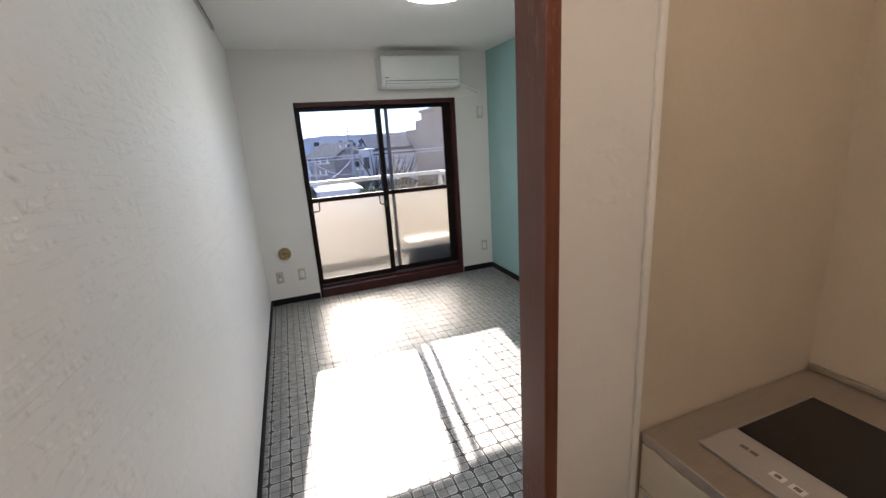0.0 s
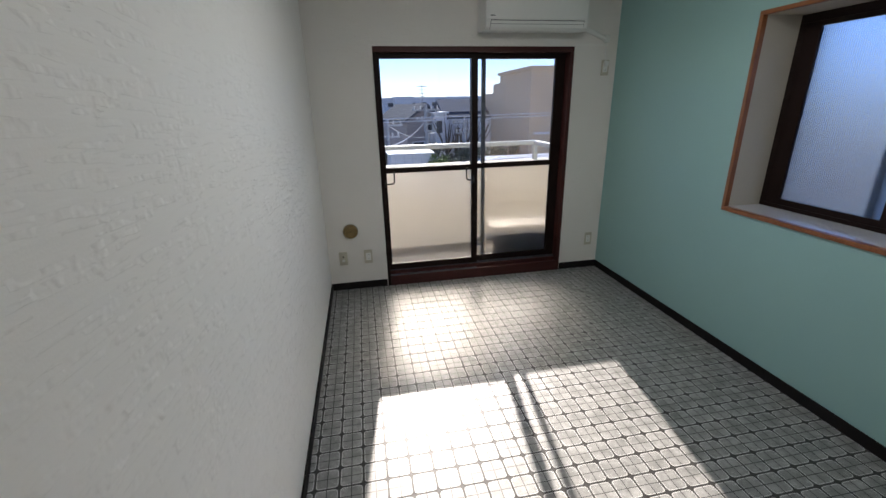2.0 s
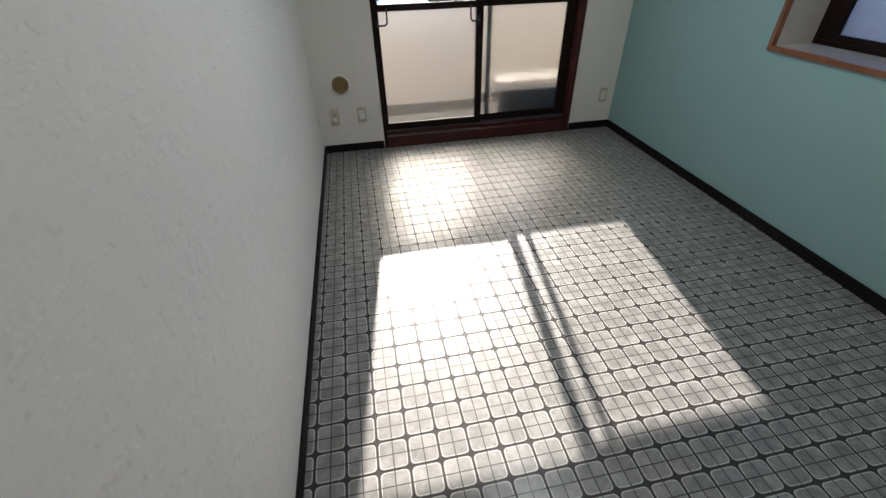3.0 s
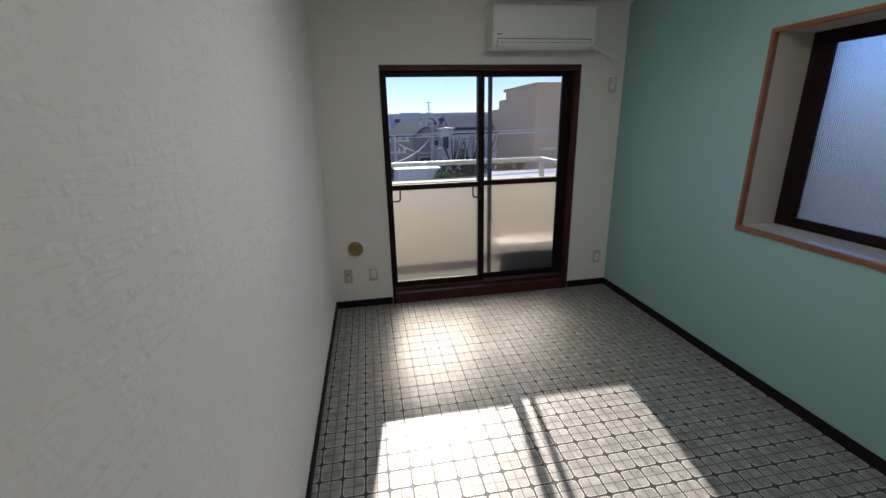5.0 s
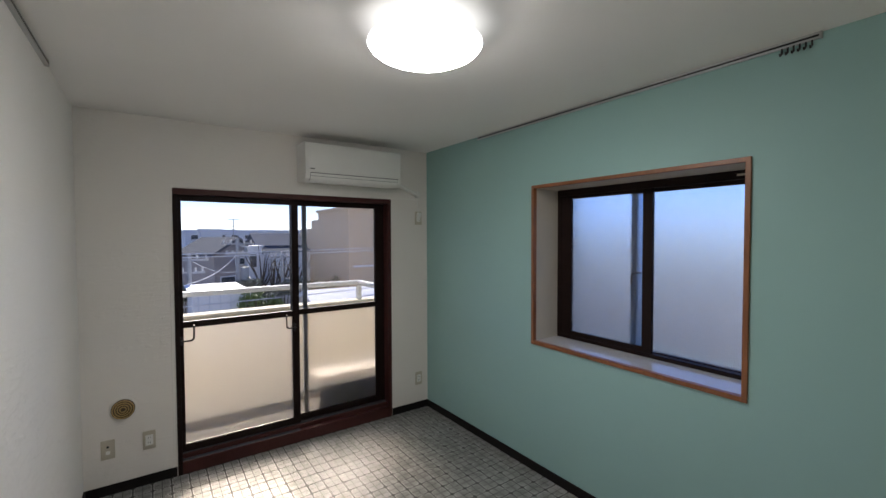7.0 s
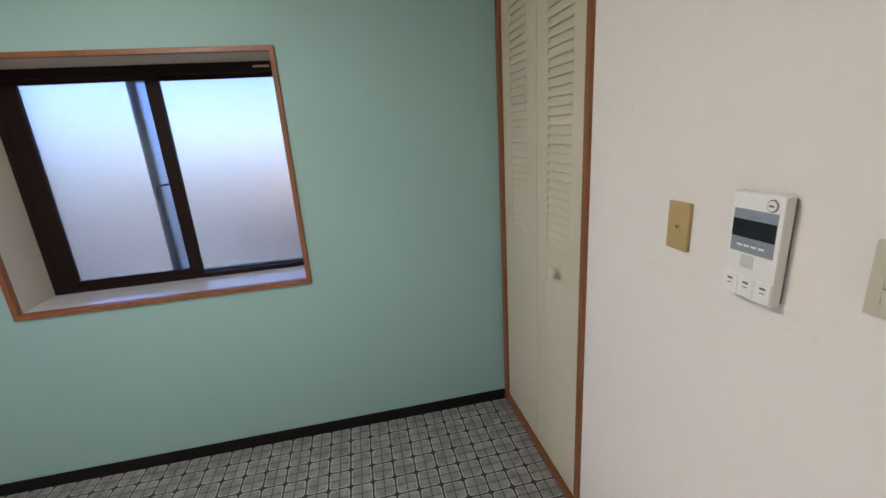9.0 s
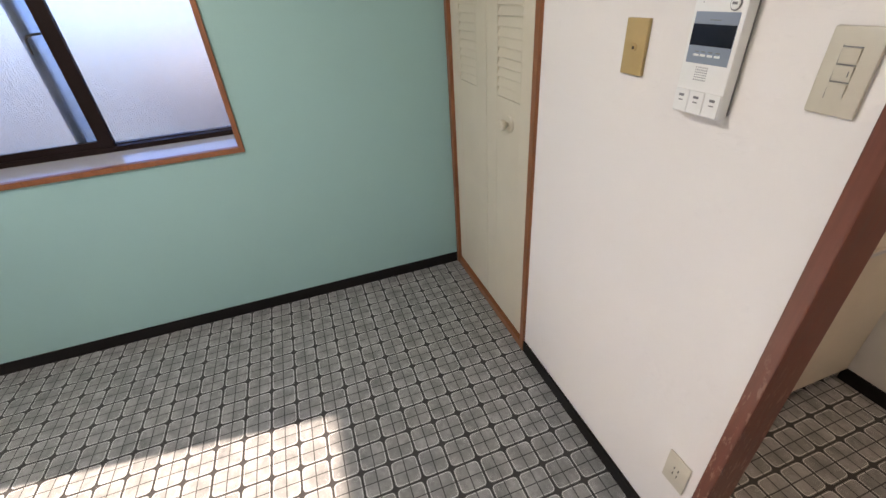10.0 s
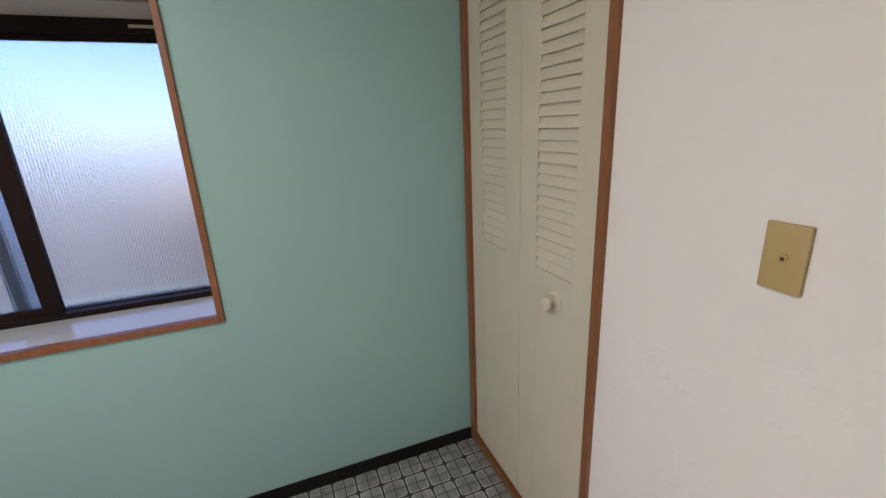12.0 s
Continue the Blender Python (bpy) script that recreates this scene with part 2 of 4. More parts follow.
M_SASH_RED = mottled("red_bronze_frame", (0.055, 0.015, 0.013), 0.2, 0.5, metal=0.0, spec=0.3)
M_SASH_GREY = mottled("grey_aluminium", (0.10, 0.11, 0.13), 0.15, 0.4, metal=0.5)
M_CLEAR = clear_glass("clear_glass")
M_MESH = insect_mesh("insect_screen_cloth", 0.945, (0.50, 0.38, 0.26))
M_FROST_W = frosted_glass("frosted_glass", 0.40, 0.12, 0.05, c=(0.82, 0.79, 0.72))
M_FROST_E = frosted_glass("frosted_glass_shaded", 0.36, 0.11, 0.04, c=(0.82, 0.79, 0.72))
M_PATTERN = frosted_glass("patterned_glass", 0.27, 0.02, 0.02, pattern=0.5, c=(0.46, 0.62, 0.84))
M_WHITE_PL = mottled("white_plastic", (0.72, 0.72, 0.69), 0.03, 0.4, bump_amt=0.02)
M_PLATE = mottled("cream_plastic", (0.50, 0.46, 0.37), 0.04, 0.4, bump_amt=0.02)
M_TANPLATE = mottled("tan_plastic", (0.42, 0.30, 0.13), 0.05, 0.45, bump_amt=0.02)
M_PAINT_W = mottled("white_paint", (0.74, 0.72, 0.68), 0.03, 0.5, bump_amt=0.05)
M_CLOSET = mottled("cream_paint", (0.56, 0.51, 0.40), 0.04, 0.45, bump_amt=0.06)
M_ALU = mottled("aluminium", (0.55, 0.55, 0.55), 0.08, 0.35, metal=0.9)
M_STEEL = mottled("stainless_steel", (0.50, 0.46, 0.42), 0.1, 0.3, metal=0.9, stretch=(3, 60, 3))
M_DARK = mottled("black_plastic", (0.012, 0.012, 0.013), 0.1, 0.35)
M_SCREEN = mottled("dark_screen", (0.008, 0.010, 0.013), 0.1, 0.15, bump_amt=0)
M_BLUEGREY = mottled("blue_grey_panel", (0.22, 0.26, 0.31), 0.05, 0.35, bump_amt=0.02)
M_GREYPRINT = mottled("grey_print", (0.16, 0.16, 0.16), 0.05, 0.5, bump_amt=0)
M_BRASS = mottled("old_beige_vent", (0.44, 0.30, 0.12), 0.15, 0.45)
M_BRASSD = mottled("vent_slot", (0.06, 0.035, 0.015), 0.15, 0.5)
M_SILVER = mottled("silver_print_panel", (0.42, 0.40, 0.38), 0.08, 0.35, metal=0.3, bump_amt=0.02)
M_HOB = mottled("black_ceramic", (0.006, 0.004, 0.005), 0.1, 0.08, bump_amt=0)
M_HALL = emission("hall_lamp_diffuser", (1.0, 0.85, 0.70), 25.0, (1.0, 0.87, 0.72))
M_LAMP_TOP = emission("lamp_upper_rim", (0.86, 0.95, 1.0), 0.45, (0.86, 0.94, 1.0))
M_REVEAL = mottled("beige_reveal", (0.50, 0.46, 0.38), 0.05, 0.6)
M_LAMP = emission("lamp_diffuser", (0.88, 0.97, 1.0), 12.0, (0.90, 0.97, 1.0))
M_PARAPET = mottled("cream_stucco", (0.62, 0.53, 0.38), 0.08, 0.8, bump_amt=0.4)
M_BALC = mottled("balcony_concrete", (0.12, 0.11, 0.095), 0.15, 0.8, bump_amt=0.4)
M_RAIL = mottled("white_rail_paint", (0.62, 0.60, 0.54), 0.05, 0.4)
M_UNIT = mottled("outdoor_unit_paint", (0.30, 0.285, 0.25), 0.08, 0.45)
M_UNITD = mottled("outdoor_unit_grille", (0.030, 0.036, 0.032), 0.1, 0.5)
M_GROUND = mottled("ground", (0.14, 0.13, 0.11), 0.35, 0.9, scale=0.3, fine=4.0)
# M_ROOF, M_HOUSE and M_GREYB are lightened to imitate haze over the town
M_ROOF = mottled("grey_roof", (0.11, 0.117, 0.13), 0.2, 1.0, spec=0.15, scale=0.8, fine=12.0, stretch=(1, 6, 6))
M_ROOFB = mottled("blue_grey_tiles", (0.09, 0.105, 0.14), 0.2, 0.95, spec=0.15, scale=0.8, fine=10)
M_HOUSE = mottled("grey_brown_siding", (0.33, 0.29, 0.275), 0.15, 0.8, scale=0.6, fine=9.0, stretch=(1, 1, 8))
M_HOUSEW = mottled("white_house_wall", (0.72, 0.73, 0.74), 0.08, 0.8, scale=0.4)
M_TAN = mottled("tan_building_wall", (0.62, 0.48, 0.34), 0.06, 0.85, scale=0.3)
M_PINK = mottled("pinkish_house_wall", (0.46, 0.30, 0.21), 0.08, 0.85, scale=0.4)
M_GREYB = mottled("grey_block_wall", (0.58, 0.61, 0.66), 0.08, 0.85, scale=0.2)
M_WIN = mottled("far_window", (0.05, 0.06, 0.075), 0.2, 0.2)
M_POLE = mottled("concrete_pole", (0.36, 0.36, 0.36), 0.1, 0.8)
M_WIRE = mottled("cable", (0.6, 0.6, 0.6), 0.1, 0.6)
M_LEAF = mottled("shrub_leaves", (0.14, 0.19, 0.05), 0.4, 0.6, scale=1.5, fine=10)
M_LEAFD = mottled("grey_green_leaves", (0.14, 0.15, 0.11), 0.4, 0.6, scale=1.0, fine=10)
M_BARK = mottled("bark", (0.09, 0.07, 0.055), 0.3, 0.9)
# woods paled to blue-grey, so distance haze sits in the colour
M_HILL = mottled("haze_tinted_hill", (0.34, 0.40, 0.46), 0.15, 1.0, scale=0.03, fine=0.3, bump_amt=0)
M_SHED = mottled("white_shed_wall", (0.75, 0.76, 0.77), 0.06, 0.7, scale=0.5)


# ---- mesh helpers ----
def box(bm, x0, x1, y0, y1, z0, z1, bev=0.0, seg=2):
    made = bmesh.ops.create_cube(bm, size=1.0, matrix=Matrix.LocRotScale(((x0 + x1) / 2, (y0 + y1) / 2, (z0 + z1) / 2), None, (x1 - x0, y1 - y0, z1 - z0)))
    if bev:
        es = list({e for v in made["verts"] for e in v.link_edges})
        bmesh.ops.bevel(bm, geom=es, offset=bev, segments=seg, affect="EDGES", profile=0.5)
    return bm


def B(*a, **k):
    return box(bmesh.new(), *a, **k)


def boxes(*rows, bev=0.0):
    bm = bmesh.new()
    for r in rows:
        box(bm, *r, bev=bev)
    return bm


def cyl(bm, a, b, r, r2=None, n=16):
    """A rod from a to b."""
    a, b = Vector(a), Vector(b)
    q = (b - a).to_track_quat("Z", "Y").to_matrix().to_4x4()
    bmesh.ops.create_cone(bm, cap_ends=True, segments=n, radius1=r, radius2=r if r2 is None else r2, depth=(b - a).length, matrix=Matrix.Translation((a + b) / 2) @ q)
    return bm


def lathe(bm, profile, m, n=48):
    """Turns (radius, height) pairs round the z axis of m."""
    rings = []
    for r, h in profile:
        rings.append([bm.verts.new(m @ Vector((max(r, 1e-5) * math.cos(2 * math.pi * i / n), max(r, 1e-5) * math.sin(2 * math.pi * i / n), h))) for i in range(n)])
    for r0, r1 in zip(rings, rings[1:]):
        for i in range(n):
            bm.faces.new((r0[i], r0[(i + 1) % n], r1[(i + 1) % n], r1[i]))
    bm.faces.new(rings[0][::-1]), bm.faces.new(rings[-1])
    bmesh.ops.recalc_face_normals(bm, faces=bm.faces)
    return bm


def extrude_profile(bm, pts, axis, a, b):
    """A closed outline pushed along an axis: 'x' takes (y, z) pairs, 'y' takes (x, z)."""
    mk = (lambda p, t: (t, p[0], p[1])) if axis == "x" else (lambda p, t: (p[0], t, p[1]))
    lo, hi = [bm.verts.new(mk(p, a)) for p in pts], [bm.verts.new(mk(p, b)) for p in pts]
    n = len(pts)
    for i in range(n):
        bm.faces.new((lo[i], lo[(i + 1) % n], hi[(i + 1) % n], hi[i]))
    bm.faces.new(lo[::-1]), bm.faces.new(hi)
    bmesh.ops.recalc_face_normals(bm, faces=bm.faces)
    return bm


def tube(bm, pts, r, n=8):
    for a, b in zip(pts, pts[1:]):
        cyl(bm, a, b, r, n=n)
    for p in pts[1:-1]:
        bmesh.ops.create_uvsphere(bm, u_segments=n, v_segments=6, radius=r, matrix=Matrix.Translation(p))
    return bm


BASE = {}


def mesh_of(name, bm, material, smooth=None):
    me = bpy.data.meshes.new(name)
    bm.normal_update()
    bm.to_mesh(me)
    bm.free()
    me.materials.append(material)
    if smooth is not None:
        me.shade_smooth()
        me.set_sharp_from_angle(angle=radians(smooth))
    return me


def part(name, bm, material, parent, label="", smooth=None):
    ob = new(name, mesh_of(name, bm, material, smooth))
    ob.parent = parent
    ob.matrix_parent_inverse = Matrix.Translation(-BASE.get(parent.name, Vector()))
    if label:
        tagged(ob, label)
    return ob


def thing(name, at, label, category, group="", kind=""):
    ob = new(name)
    ob.location = at
    ob.empty_display_size = 0.1
    BASE[ob.name] = Vector(at)
    return tagged(ob, label, category, group, kind)


def structure(name, bm, material, label, category, smooth=None):
    return tagged(new(name, mesh_of(name, bm, material, smooth)), label, category, "", "structure")


# ---- the room's shell ----
X1, Y1, H = 2.505, 3.60, 2.40
WX0, WX1, WZ1 = 0.490, 2.120, 1.945       # sliding window opening
EY0, EY1, EZ0, EZ1 = 1.020, 2.254, 0.894, 1.942   # bay window opening
POST_W, POST_E = 0.768, 0.797             # door post
CL0, CL1 = 1.672, 2.492                   # closet, between wall and corner

structure("wall_west", B(-0.12, 0.0, -3.3, Y1 + 0.14, -0.1, H), M_PAPER_W, "white embossed wallpaper on a long plain wall", "wall")
structure("wall_north", boxes((0.0, WX0, Y1, Y1 + 0.14, -0.1, H), (WX1, X1, Y1, Y1 + 0.14, -0.1, H), (WX0, WX1, Y1, Y1 + 0.14, WZ1, H), (WX0, WX1, Y1, Y1 + 0.14, -0.1, -0.004)), M_PAPER, "white wallpapered wall around the balcony window", "wall")
structure("wall_east", boxes((X1, X1 + 0.42, -0.75, EY0, -0.1, H), (X1, X1 + 0.42, EY1, Y1 + 0.14, -0.1, H), (X1, X1 + 0.42, EY0, EY1, -0.1, EZ0), (X1, X1 + 0.42, EY0, EY1, EZ1, H)), M_GREEN, "plain sage green accent wall", "wall")
structure("wall_south", boxes((POST_E, 1.668, -0.078, 0.0, 0.0, H), (0.0, POST_E, -0.078, 0.0, 2.08, H)), M_PAPER, "white wallpapered partition wall beside the closet", "wall")
structure("wall_kitchen_back", B(1.648, 1.668, -1.10, -0.078, 0.0, H), M_KPANEL, "smooth beige kitchen wall panel", "wall")
structure("wall_closet_side", B(1.668, 1.690, -0.70, -0.02, 0.0, H), M_PAPER, "plain wall inside the closet", "wall")
structure("wall_closet_back", B(1.690, X1, -0.75, -0.70, 0.0, H), M_PAPER, "plain wall behind the closet", "wall")
structure("wall_bathroom", boxes((0.80, 0.90, -3.3, -1.10, 0.0, H), (0.90, 1.668, -1.20, -1.10, 0.0, H)), M_PAPER, "white wall beyond the kitchen", "wall")
structure("wall_end", B(-0.12, 0.90, -3.42, -3.3, -0.1, H), M_PAPER, "plain wall at the end of the corridor", "wall")
structure("ceiling", B(-0.12, X1 + 0.42, -3.42, Y1 + 0.14, H, H + 0.12), M_CEIL, "white papered flat ceiling", "ceiling")
floor = structure("floor", B(0.0, X1, -3.3, Y1, -0.10, -0.0016), M_GROUT, "grey printed vinyl floor with rounded squares", "floor")

BH, BT = 0.062, 0.009


def baseboard(name, *r):
    return structure(name, B(*r, bev=0.002), M_BASE, "dark brown vinyl baseboard along the floor", "baseboard")


baseboard("baseboard_west", 0.0, BT, -3.3, Y1, 0.0, BH)
baseboard("baseboard_north_1", BT, WX0 - 0.006, Y1 - BT, Y1, 0.0, BH)
baseboard("baseboard_north_2", WX1 + 0.006, X1 - BT, Y1 - BT, Y1, 0.0, BH)
baseboard("baseboard_east", X1 - BT, X1, 0.014, Y1, 0.0, BH)
baseboard("baseboard_south", POST_E + 0.003, CL0 - 0.004, 0.0, BT, 0.0, BH)
baseboard("baseboard_bathroom", 0.80, 1.045, -1.10, -1.10 + BT, 0.0, BH)
baseboard("baseboard_corridor", 0.80 - BT, 0.80, -3.3, -1.10, 0.0, BH)

# door frame without a leaf, between corridor and room
df = thing("door_frame_1", (0.78, -0.05, 0), "red-brown wooden door frame, worn at the edge, without a leaf", "door frame", kind="structure")
part("jamb", B(POST_W, POST_E + 0.003, -0.086, 0.013, 0.0, 2.10, bev=0.003), M_DOORWOOD, df)
part("head", B(0.0, POST_W, -0.086, 0.013, 2.045, 2.10, bev=0.003), M_DOORWOOD, df)

# closet frame and folding louvred doors
cf = thing("closet_frame", (2.08, 0, 0), "orange-brown wooden frame around the closet", "door frame", kind="structure")
part("jamb", B(CL0 - 0.004, CL0 + 0.026, -0.08, 0.012, 0.0, H - 0.002, bev=0.002), M_TRIM, cf)
part("jamb", B(CL1 - 0.026, CL1 + 0.010, -0.08, 0.012, 0.0, H - 0.002, bev=0.002), M_TRIM, cf)
part("head", B(CL0 + 0.026, CL1 - 0.026, -0.08, 0.012, H - 0.034, H - 0.002, bev=0.002), M_TRIM, cf)
part("threshold", B(CL0 + 0.026, CL1 - 0.026, -0.08, 0.010, 0.0, 0.040, bev=0.002), M_TRIM, cf)


def closet_leaf(x0, x1, knob_x):
    z0, z1, st = 0.050, H - 0.042, 0.098
    lz0, lz1 = 1.085, 2.285
    d = thing("closet_door", ((x0 + x1) / 2, -0.02, 0.045), "cream painted folding closet door with louvres on top", "door", "folding closet doors")
    t0, t1 = -0.034, -0.004
    part("stile", B(x0, x0 + st, t0, t1, z0, z1, bev=0.003), M_CLOSET, d)
    part("stile", B(x1 - st, x1, t0, t1, z0, z1, bev=0.003), M_CLOSET, d)
    part("top_rail", B(x0 + st, x1 - st, t0, t1, lz1, z1, bev=0.002), M_CLOSET, d)
    part("lower_panel", B(x0 + st - 0.002, x1 - st + 0.002, t0, t1 - 0.0005, z0, lz0, bev=0.002), M_CLOSET, d)
    part("louvre_backing", B(x0 + st, x1 - st, t0, t0 + 0.004, lz0, lz1), M_CLOSET, d)
    slat = bmesh.new()
    extrude_profile(slat, [(-0.0150, 0.0330), (-0.0125, 0.0345), (-0.0045, 0.0050), (-0.0050, 0.0016), (-0.0080, 0.0010)], "x", x0 + st - 0.004, x1 - st + 0.004)
    me = mesh_of("louvre_slat", slat, M_CLOSET)
    n = 36
    for i in range(n):
        s = new("louvre_slat", me)
        s.parent = d
        s.matrix_parent_inverse = Matrix.Translation(-BASE[d.name])
        s.location = (0, 0, lz0 + 0.001 + i * (lz1 - lz0) / n)
    if knob_x:
        kn = part("knob", lathe(bmesh.new(), [(0.009, -0.004), (0.009, 0.012), (0.020, 0.021), (0.0220, 0.029), (0.019, 0.036), (0.010, 0.039)], pose(knob_x, 0, 1.0, -90), 24), M_CLOSET, d, "cream round knob", smooth=40)
        part("rose", lathe(bmesh.new(), [(0.032, -0.004), (0.032, 0.000), (0.028, 0.004)], pose(knob_x, 0, 1.0, -90), 24), M_CLOSET, kn, smooth=40)


closet_leaf(2.083, CL1 - 0.028, None)
closet_leaf(CL0 + 0.028, 2.080, 1.872)

# ---- sliding balcony window ----
w1 = thing("window_1", (1.30, Y1 + 0.05, 0), "dark bronze sliding balcony window with frosted lower panes", "window", kind="structure")
part("head", B(WX0, WX1, Y1 - 0.012, Y1 + 0.135, WZ1 - 0.040, WZ1, bev=0.003), M_SASH_RED, w1)
part("jamb", B(WX0, WX0 + 0.026, Y1 - 0.012, Y1 + 0.135, 0.0, WZ1 - 0.040, bev=0.003), M_SASH, w1)
part("jamb", B(WX1 - 0.030, WX1, Y1 - 0.012, Y1 + 0.135, 0.0, WZ1 - 0.040, bev=0.003), M_SASH_RED, w1)
part("sill", boxes((WX0 + 0.026, WX1 - 0.030, Y1 - 0.012, Y1 + 0.030, 0.0, 0.088), (WX0 + 0.026, WX1 - 0.030, Y1 + 0.030, Y1 + 0.135, -0.003, 0.118), bev=0.003), M_SASH_RED, w1, "reddish brown threshold")
# added grey strip imitates the pane's reflection on the sill top
part("sill_sheen", B(WX0 + 0.028, 1.31, Y1 - 0.009, Y1 + 0.029, 0.086, 0.091, bev=0.001), M_SASH_GREY, w1, "dull grey strip imitating pane light on the sill top")
part("track", boxes((WX0 + 0.03, WX1 - 0.034, Y1 + 0.048, Y1 + 0.053, 0.116, 0.132), (WX0 + 0.03, WX1 - 0.034, Y1 + 0.090, Y1 + 0.095, 0.116, 0.132)), M_SASH_GREY, w1)
part("casing", boxes((WX0 - 0.022, WX0 - 0.002, Y1 - 0.004, Y1 + 0.002, BH, WZ1 + 0.022), (WX0 - 0.002, WX1 + 0.30, Y1 - 0.004, Y1 + 0.002, WZ1 + 0.004, WZ1 + 0.022), bev=0.001), M_PAINT_W, w1, "thin white casing strip")


def sash(parent, x0, x1, y, mid, stl, str_, frost, mstl, mstr):
    """One glazed leaf; y is its middle plane."""
    z0, z1, d = 0.130, WZ1 - 0.036, 0.014
    s = part("sash", boxes((x0, x1, y - d, y + d, z1 - 0.045, z1), (x0, x1, y - d, y + d, z0, z0 + 0.052), bev=0.002), M_SASH, parent)
    part("stile", B(x0, x0 + stl, y - d - 0.001, y + d + 0.001, z0, z1, bev=0.002), mstl, s)
    part("stile", B(x1 - str_, x1, y - d - 0.001, y + d + 0.001, z0, z1, bev=0.002), mstr, s)
    part("middle_rail", B(x0 + stl, x1 - str_, y - d, y + d, mid - 0.022, mid + 0.022, bev=0.002), M_SASH, s)
    up = part("upper_pane", B(x0 + stl - 0.004, x1 - str_ + 0.004, y - 0.002, y + 0.002, mid + 0.018, z1 - 0.041), M_CLEAR, s, "clear glass pane")
    up.visible_shadow = False
    part("lower_pane", B(x0 + stl - 0.004, x1 - str_ + 0.004, y - 0.002, y + 0.002, z0 + 0.048, mid - 0.018), frost, s, "frosted glass pane")


sash(w1, WX0 + 0.024, 1.322, Y1 + 0.052, 1.012, 0.026, 0.052, M_FROST_W, M_SASH, M_SASH)
sash(w1, 1.272, WX1 - 0.028, Y1 + 0.094, 1.012, 0.048, 0.086, M_FROST_E, M_SASH, M_SASH)
sc = thing("insect_screen", (1.7, Y1 + 0.128, 0.13), "grey sliding insect screen outside the balcony window", "insect screen")
SY = Y1 + 0.128
part("stile", B(1.376, 1.412, SY - 0.008, SY + 0.008, 0.119, WZ1 - 0.040, bev=0.002), M_SASH_GREY, sc)
part("stile", B(WX1 - 0.062, WX1 - 0.031, SY - 0.008, SY + 0.008, 0.119, WZ1 - 0.040, bev=0.002), M_SASH_GREY, sc)
for z0, z1 in ((0.119, 0.160), (1.000, 1.020), (WZ1 - 0.070, WZ1 - 0.040)):
    part("rail", B(1.412, WX1 - 0.062, SY - 0.007, SY + 0.007, z0, z1), M_SASH_GREY, sc)
part("cloth", B(1.410, WX1 - 0.060, SY + 0.0085, SY + 0.0092, 0.140, WZ1 - 0.050), M_MESH, sc)


def pull_hook(x, z, side):
    h = part("pull_hook", tube(bmesh.new(), [(x, Y1 + 0.036, z), (x, Y1 + 0.006, z), (x + side * 0.054, Y1 + 0.003, z + 0.002), (x + side * 0.068, Y1 + 0.003, z + 0.016), (x + side * 0.070, Y1 + 0.003, z + 0.105)], 0.0062), M_DARK, w1, "small black metal hook", smooth=60)
    part("hook_plate", B(x - 0.009, x + 0.009, Y1 + 0.030, Y1 + 0.039, z - 0.03, z + 0.03, bev=0.002), M_DARK, h)


pull_hook(0.530, 0.905, 1)
pull_hook(1.284, 0.905, -1)

# ---- bay window in the green wall ----
w2 = thing("window_2", (X1 + 0.15, 1.64, EZ0), "brown sliding bay window with patterned privacy glass", "window", kind="structure")
part("trim", B(X1 - 0.012, X1 + 0.02, EY0 - 0.016, EY1 + 0.016, EZ1 - 0.006, EZ1 + 0.015, bev=0.002), M_TRIM, w2, "orange-brown wooden edge trim")
part("trim", B(X1 - 0.012, X1 + 0.02, EY0 - 0.016, EY1 + 0.016, EZ0 - 0.017, EZ0 + 0.007, bev=0.002), M_TRIM, w2, "orange-brown wooden edge trim")
part("trim", B(X1 - 0.012, X1 + 0.02, EY0 - 0.016, EY0 + 0.006, EZ0 + 0.007, EZ1 - 0.006, bev=0.002), M_TRIM, w2, "orange-brown wooden edge trim")
part("trim", B(X1 - 0.012, X1 + 0.02, EY1 - 0.006, EY1 + 0.016, EZ0 + 0.007, EZ1 - 0.006, bev=0.002), M_TRIM, w2, "orange-brown wooden edge trim")
FX = X1 + 0.235
part("reveal", boxes((X1 + 0.018, X1 + 0.418, EY0 - 0.001, EY0 + 0.006, EZ0, EZ1), (X1 + 0.018, X1 + 0.418, EY1 - 0.006, EY1 + 0.001, EZ0, EZ1), (X1 + 0.018, X1 + 0.418, EY0 + 0.006, EY1 - 0.006, EZ1 - 0.006, EZ1 + 0.001)), M_REVEAL, w2, "beige papered window reveal")
part("sill_board", B(X1 + 0.018, X1 + 0.36, EY0 + 0.006, EY1 - 0.006, EZ0 - 0.001, EZ0 + 0.007), mottled("glossy_white_sill", (0.52, 0.52, 0.52), 0.04, 0.13, bump_amt=0.02), w2, "glossy white sill board")
part("frame_head", B(FX, FX + 0.10, EY0 + 0.006, EY1 - 0.006, EZ1 - 0.050, EZ1 - 0.006, bev=0.002), M_SASH, w2)
part("frame_bottom", B(FX, FX + 0.10, EY0 + 0.006, EY1 - 0.006, EZ0 + 0.007, EZ0 + 0.030, bev=0.002), M_SASH, w2)
part("frame_jamb", B(FX, FX + 0.10, EY1 - 0.040, EY1 - 0.006, EZ0 + 0.030, EZ1 - 0.050, bev=0.002), M_SASH, w2)
part("frame_jamb", B(FX, FX + 0.10, EY0 + 0.006, EY0 + 0.026, EZ0 + 0.030, EZ1 - 0.050, bev=0.002), M_SASH, w2)
